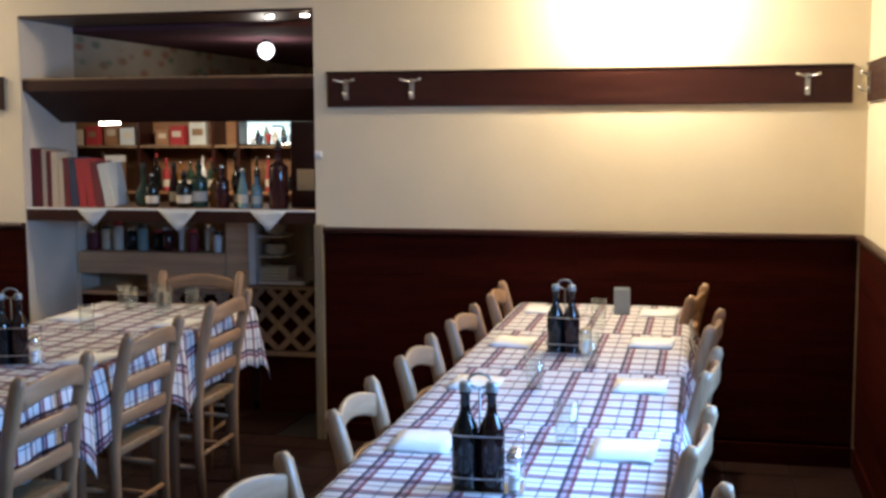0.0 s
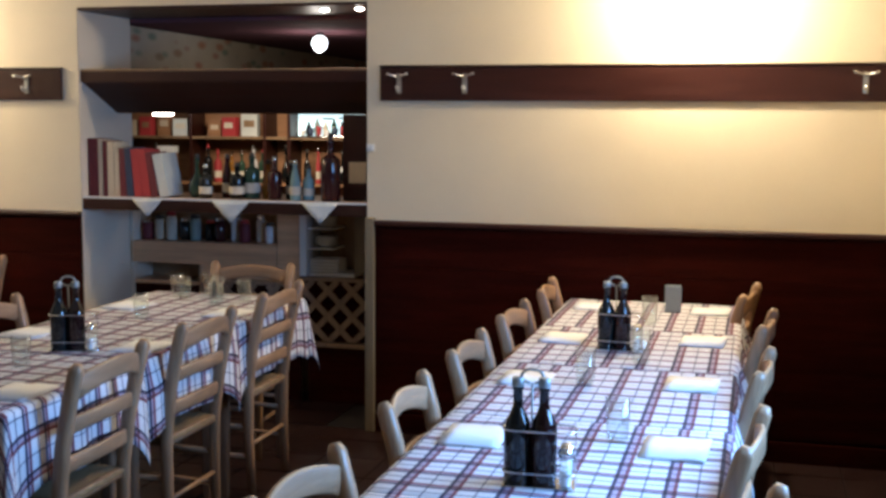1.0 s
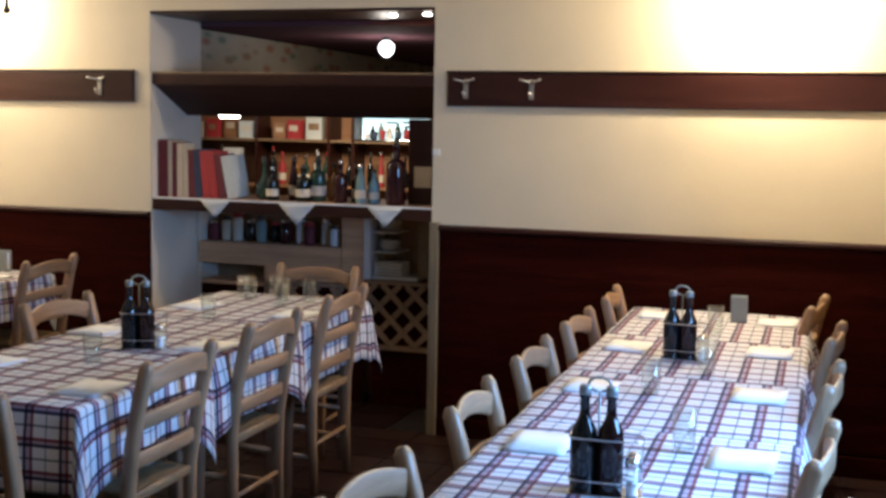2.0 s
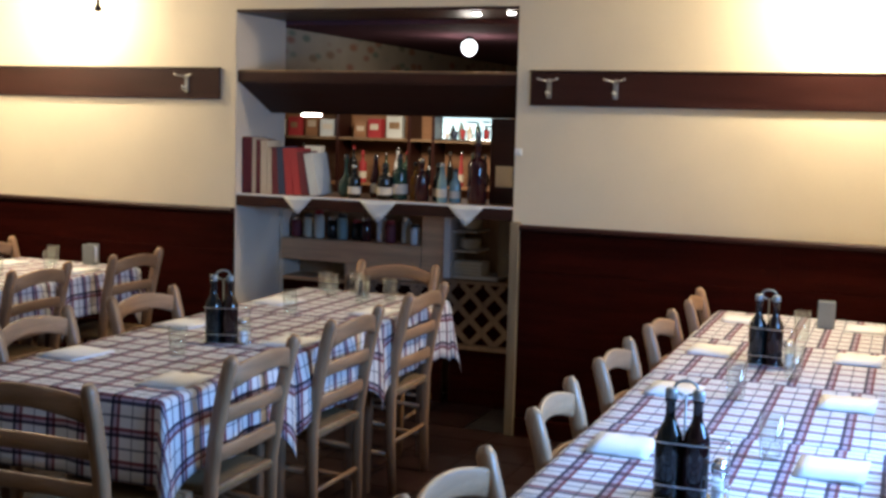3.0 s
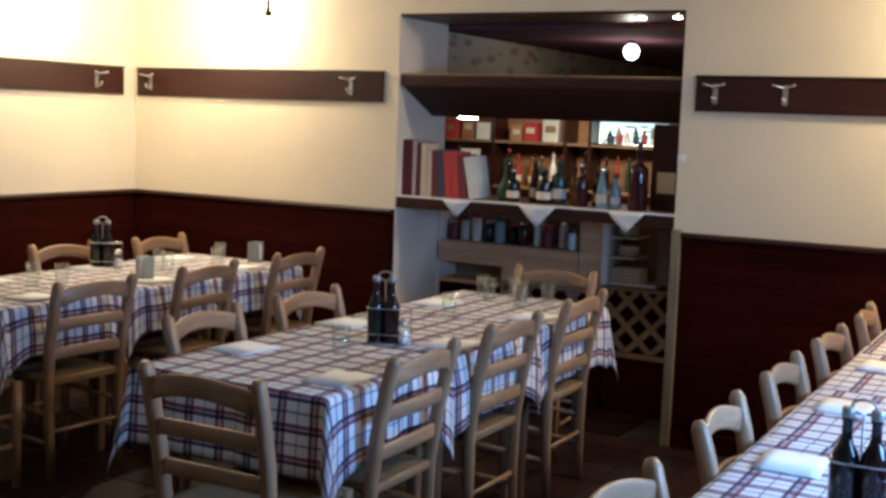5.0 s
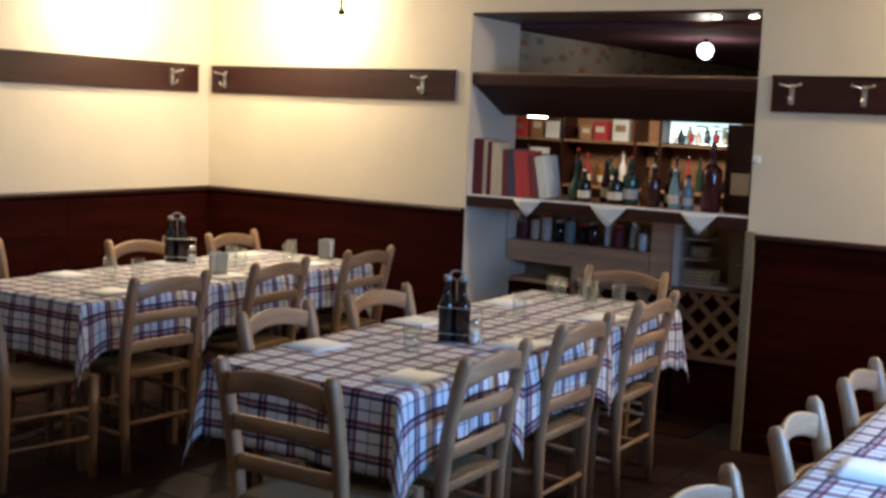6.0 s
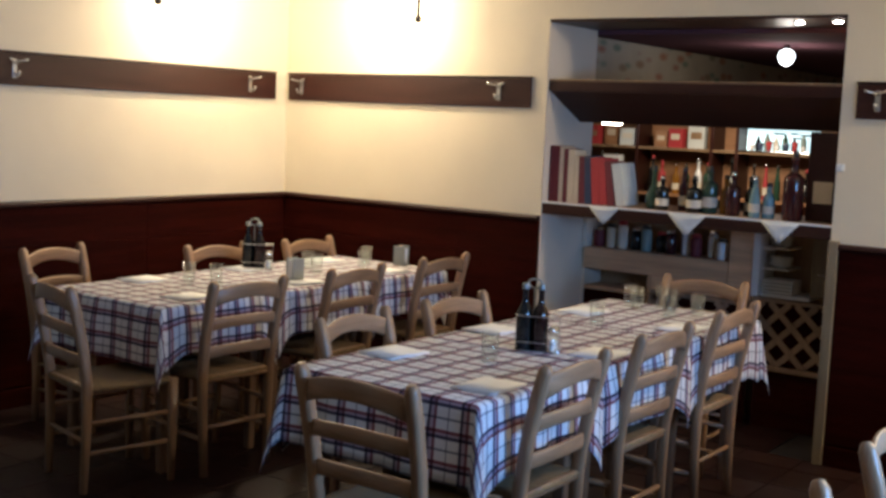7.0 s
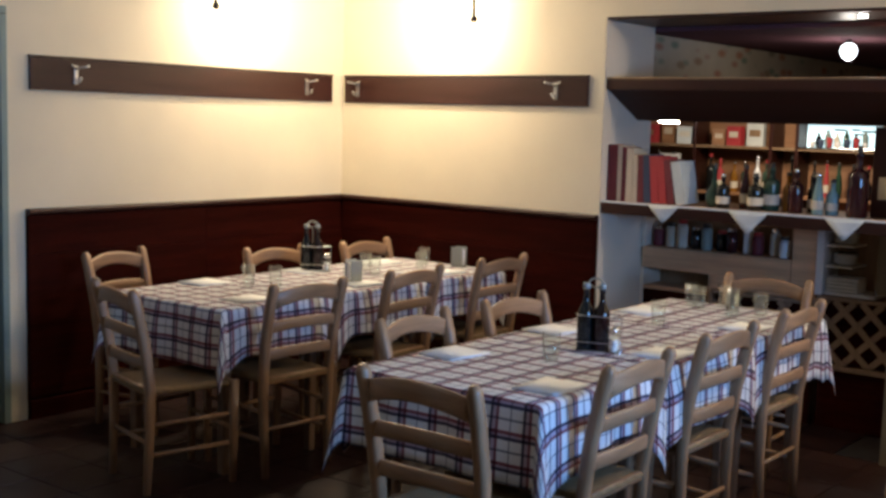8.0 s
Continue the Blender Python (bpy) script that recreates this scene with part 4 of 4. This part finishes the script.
# on the lower shelves
for i, x in enumerate((-3.53, -3.45, -3.37, -3.29, -3.21, -3.13, -3.05, -2.97, -2.89, -2.81, -2.73)):
    mat = (MAROON, CREAM_COVER, LABEL, DARK_GLASS, TEAL, DARK_GLASS, WINE_GLASS, CERAMIC, MAROON, LABEL, CERAMIC)[i]
    hgt = 0.12 + 0.06 * ((i * 7) % 5) / 5
    j = part("jar", lathe([(0.028, 0), (0.032, 0.01), (0.032, hgt * 0.75), (0.024, hgt * 0.85)], 16), mat, at=pose(x, CF + 0.09 + 0.03 * math.sin(i * 3), 0.901), smooth=True)
    tagged(j, "small jar standing on the shelf under the counter", "jar", "jars under the counter")
    part("lid", lathe([(0.026, hgt * 0.852), (0.027, hgt * 0.95), (0.020, hgt)], 16), (CHROME, CORK, RED_CLOTH)[i % 3], j)


def plates(x, y, z, n, r):
    for k in range(n):
        ob = part("plate", lathe([(r * 0.55, 0), (r * 0.6, 0.003), (r, 0.016), (r, 0.019), (r * 0.58, 0.007), (0.002, 0.006)], 24), CERAMIC, at=pose(x + 0.003 * math.sin(k * 5), y, z + k * 0.0085), smooth=True)
        tagged(ob, "white ceramic plate in a stack on the rack", "plate", "stacked plates")


plates(-2.405, CF + 0.11, 0.891, 6, 0.066)
plates(-2.405, CF + 0.11, 1.005, 6, 0.066)
for k in range(4):
    bm = sweep([(-0.085, 0, 0.010), (0.085, 0, 0.010)], [0.15, 0.15], [0.019, 0.019], (0, 1, 0), 14, 4)
    ob = part("folded_cloth", bm, CLOTH_WHITE, at=pose(-2.385, CF + 0.09, 0.749 + k * 0.0195, 0, 0, 4 * math.sin(k * 3)))
    tagged(ob, "folded white cotton cloth in a pile on the shelf", "cloth", "folded cloths")

# back bar: shelving along the far side
bb = thing("back_bar", pose(0, 11.7, 0), "dark wooden back bar shelving with a lit display case", "shelving")
X0, X1 = -6.9, -3.7
part("back", box(X0, X1, 0.30, 0.32, 0, 1.95), BROWN_BOARD, bb)
for z in (0.45, 0.90, 1.395, 1.90):
    part("shelf", box(X0, X1, -0.02, 0.298, z, z + 0.028, 0.003), TAN_WOOD if z == 1.395 else BROWN_BOARD, bb)
for x in (X0, -5.98, -5.12, -4.84, X1):
    part("upright", box(x - 0.018, x + 0.018, -0.022, 0.298, 0, 1.93, 0.003), DARK_BOARD, bb)
dc = thing("display_case", pose(-4.43, 11.68, 1.424), "brightly lit glass display case with small white goods", "display case")
part("light_panel", box(-0.38, 0.38, 0.20, 0.22, 0.0, 0.24), DISPLAY, dc, "glowing white back panel")
part("frame", box(-0.39, 0.39, -0.02, 0.22, 0.241, 0.26, 0.003), CHROME, dc)
part("base", box(-0.39, 0.39, -0.02, 0.199, 0.0, 0.012, 0.003), CHROME, dc)
for x0, x1, z in ((-0.10, 0.02, 0.185), (0.08, 0.16, 0.19), (0.18, 0.33, 0.175), (0.10, 0.20, 0.145)):
    part("writing", box(x0, x1, 0.196, 0.1995, z, z + 0.018), NAVY, dc, "dark unreadable lettering")
for i in range(6):
    part("jar", lathe([(0.026, 0.013), (0.030, 0.03), (0.030, 0.11 + 0.03 * (i % 2)), (0.014, 0.13 + 0.03 * (i % 2)), (0.016, 0.16 + 0.03 * (i % 2))], 12), (DARK_GLASS, TEAL, LABEL, GREEN_GLASS)[i % 4], dc, at=pose(-0.23 + i * 0.095, 0.12, 0), smooth=True)
for i in range(7):
    part("cup", lathe([(0.022, 0.013), (0.034, 0.075 + 0.02 * (i % 3)), (0.030, 0.076 + 0.02 * (i % 3))], 12), (CERAMIC, NAVY, RED_CLOTH)[i % 3], dc, at=pose(-0.27 + i * 0.09, 0.06, 0), smooth=True)
rng = random.Random(5)
mats = [WINE_GLASS, GREEN_GLASS, DARK_GLASS, OIL_GLASS, CERAMIC, RED_CLOTH]
for z, tall in ((0.929, 1.35),):
    x = -6.82
    while x < -3.85:
        clear = all(abs(x - u) > 0.06 for u in (-5.98, -5.12, -4.84)) and not (z > 1.2 and x > -4.85)
        if clear and rng.random() < 0.85:
            bottle(x, 11.78 + rng.uniform(-0.03, 0.05), z, rng.choice(mats), tall * rng.uniform(0.8, 1.05), rng.uniform(0.9, 1.25), "bottle standing in the back bar shelving", rng.choice((CORK, CHROME, RED_CLOTH)), rng.random() < 0.55, "back bar bottles", rng.choice(("wine", "wine", "spirit", "flute", "flask")))
        x += rng.uniform(0.10, 0.15)
x = -6.80
for i in range(9):
    w, h = 0.13 + 0.05 * ((i * 5) % 4) / 3, 0.17 + 0.07 * ((i * 7) % 5) / 4
    hue = (CREAM_COVER, RED_CLOTH, BROWN_BOARD, PALE_COVER, CREAM_COVER, BROWN_BOARD, RED_CLOTH, PALE_COVER, TEAL)[i]
    if all(abs(x + w / 2 - u) > 0.05 + w / 2 for u in (-5.98, -5.12, -4.84)):
        pk = thing("packet", pose(x + w / 2, 11.80 + 0.03 * math.sin(i * 4), 1.424, 0, 0, 6 * math.sin(i * 3)), "small cardboard packet on the back bar shelf", "packet", "packets on the back bar")
        part("body", box(-w / 2, w / 2, -0.05, 0.05, 0, h, 0.004), hue, pk)
        part("label", box(-w / 2 + 0.03, w / 2 - 0.03, -0.0525, -0.0503, h * 0.42, h * 0.72), (LABEL, TAN_WOOD, CREAM_COVER)[i % 3], pk)
    x += w + 0.045
fl = thing("strip_lamp", pose(-6.05, 11.2, 1.66), "short bright strip lamp in the bar", "strip lamp")
part("tube", sweep([(-0.11, 0, 0), (0.11, 0, 0)], [0.035] * 2, [0.035] * 2, (0, 0, 1), 12, 2), SPOT, fl, "glowing tube", smooth=True)
part("hanger", sweep([(0, 0, 0.018), (0, 0, BAR_CEIL - 1.66)], [0.008] * 2, [0.008] * 2, (1, 0, 0), 6, 2), CORK, fl)
bx = thing("lidded_box", pose(-6.28, 11.72, 0.929), "brown box with a white lid on the back bar shelf", "box")
part("body", box(-0.095, 0.095, -0.05, 0.05, 0, 0.31, 0.004), BROWN_BOARD, bx)
part("lid", box(-0.1, 0.1, -0.054, 0.054, 0.311, 0.385, 0.004), CERAMIC, bx)

# small white switch at the opening's edge
sw = thing("light_switch", pose(OPEN_R + 0.016, WALL_Y, 1.475), "small white light switch on the cream wall", "light switch")
part("plate", box(-0.015, 0.024, -0.010, -0.0005, -0.018, 0.018, 0.003), CERAMIC, sw)
part("rocker", box(-0.007, 0.015, -0.015, -0.0102, -0.010, 0.010, 0.002), CERAMIC, sw)

# floor tiles of the part of the room in view
SZ = 0.30
me = mesh_of(box(0.003, SZ - 0.003, 0.003, SZ - 0.003, -0.006, 0.0, 0.002), "tile", FLOOR)
near, rest = [], bmesh.new()
nx = int((RIGHT_X - LEFT_X) / SZ)
for i in range(nx + 1):
    for j in range(30):
        x, y = LEFT_X + i * SZ, BACK_Y + j * SZ
        x1, y1 = min(x + SZ, RIGHT_X), min(y + SZ, WALL_Y)
        if x1 - x < 0.05 or y1 - y < 0.05:
            continue
        if x1 < x + SZ or y1 < y + SZ:
            box(x + 0.003, x1 - 0.003, y + 0.003, y1 - 0.003, -0.006, 0.0, bm=rest)
        elif y > 2.0 and x < -0.9:
            near.append((x, y))
        else:
            box(x + 0.003, x + SZ - 0.003, y + 0.003, y + SZ - 0.003, -0.006, 0.0, bm=rest)
for i in range(int((BX1 - BX0) / SZ)):
    for j in range(26):
        x, y = BX0 + i * SZ, WALL_Y + 0.02 + j * SZ
        if y < BY0 and not (OPEN_L < x and x + SZ < OPEN_R):
            continue
        box(x + 0.003, x + SZ - 0.003, y + 0.003, y + SZ - 0.003, -0.006, 0.0, bm=rest)
for x, y in near[:300]:
    shared("tile", me, floor, pose(x, y, 0))
for x, y in near[300:]:
    box(x + 0.003, x + SZ - 0.003, y + 0.003, y + SZ - 0.003, -0.006, 0.0, bm=rest)
tiles = part("tile_field", rest, FLOOR, floor)
tiles["kind"] = "stuff"
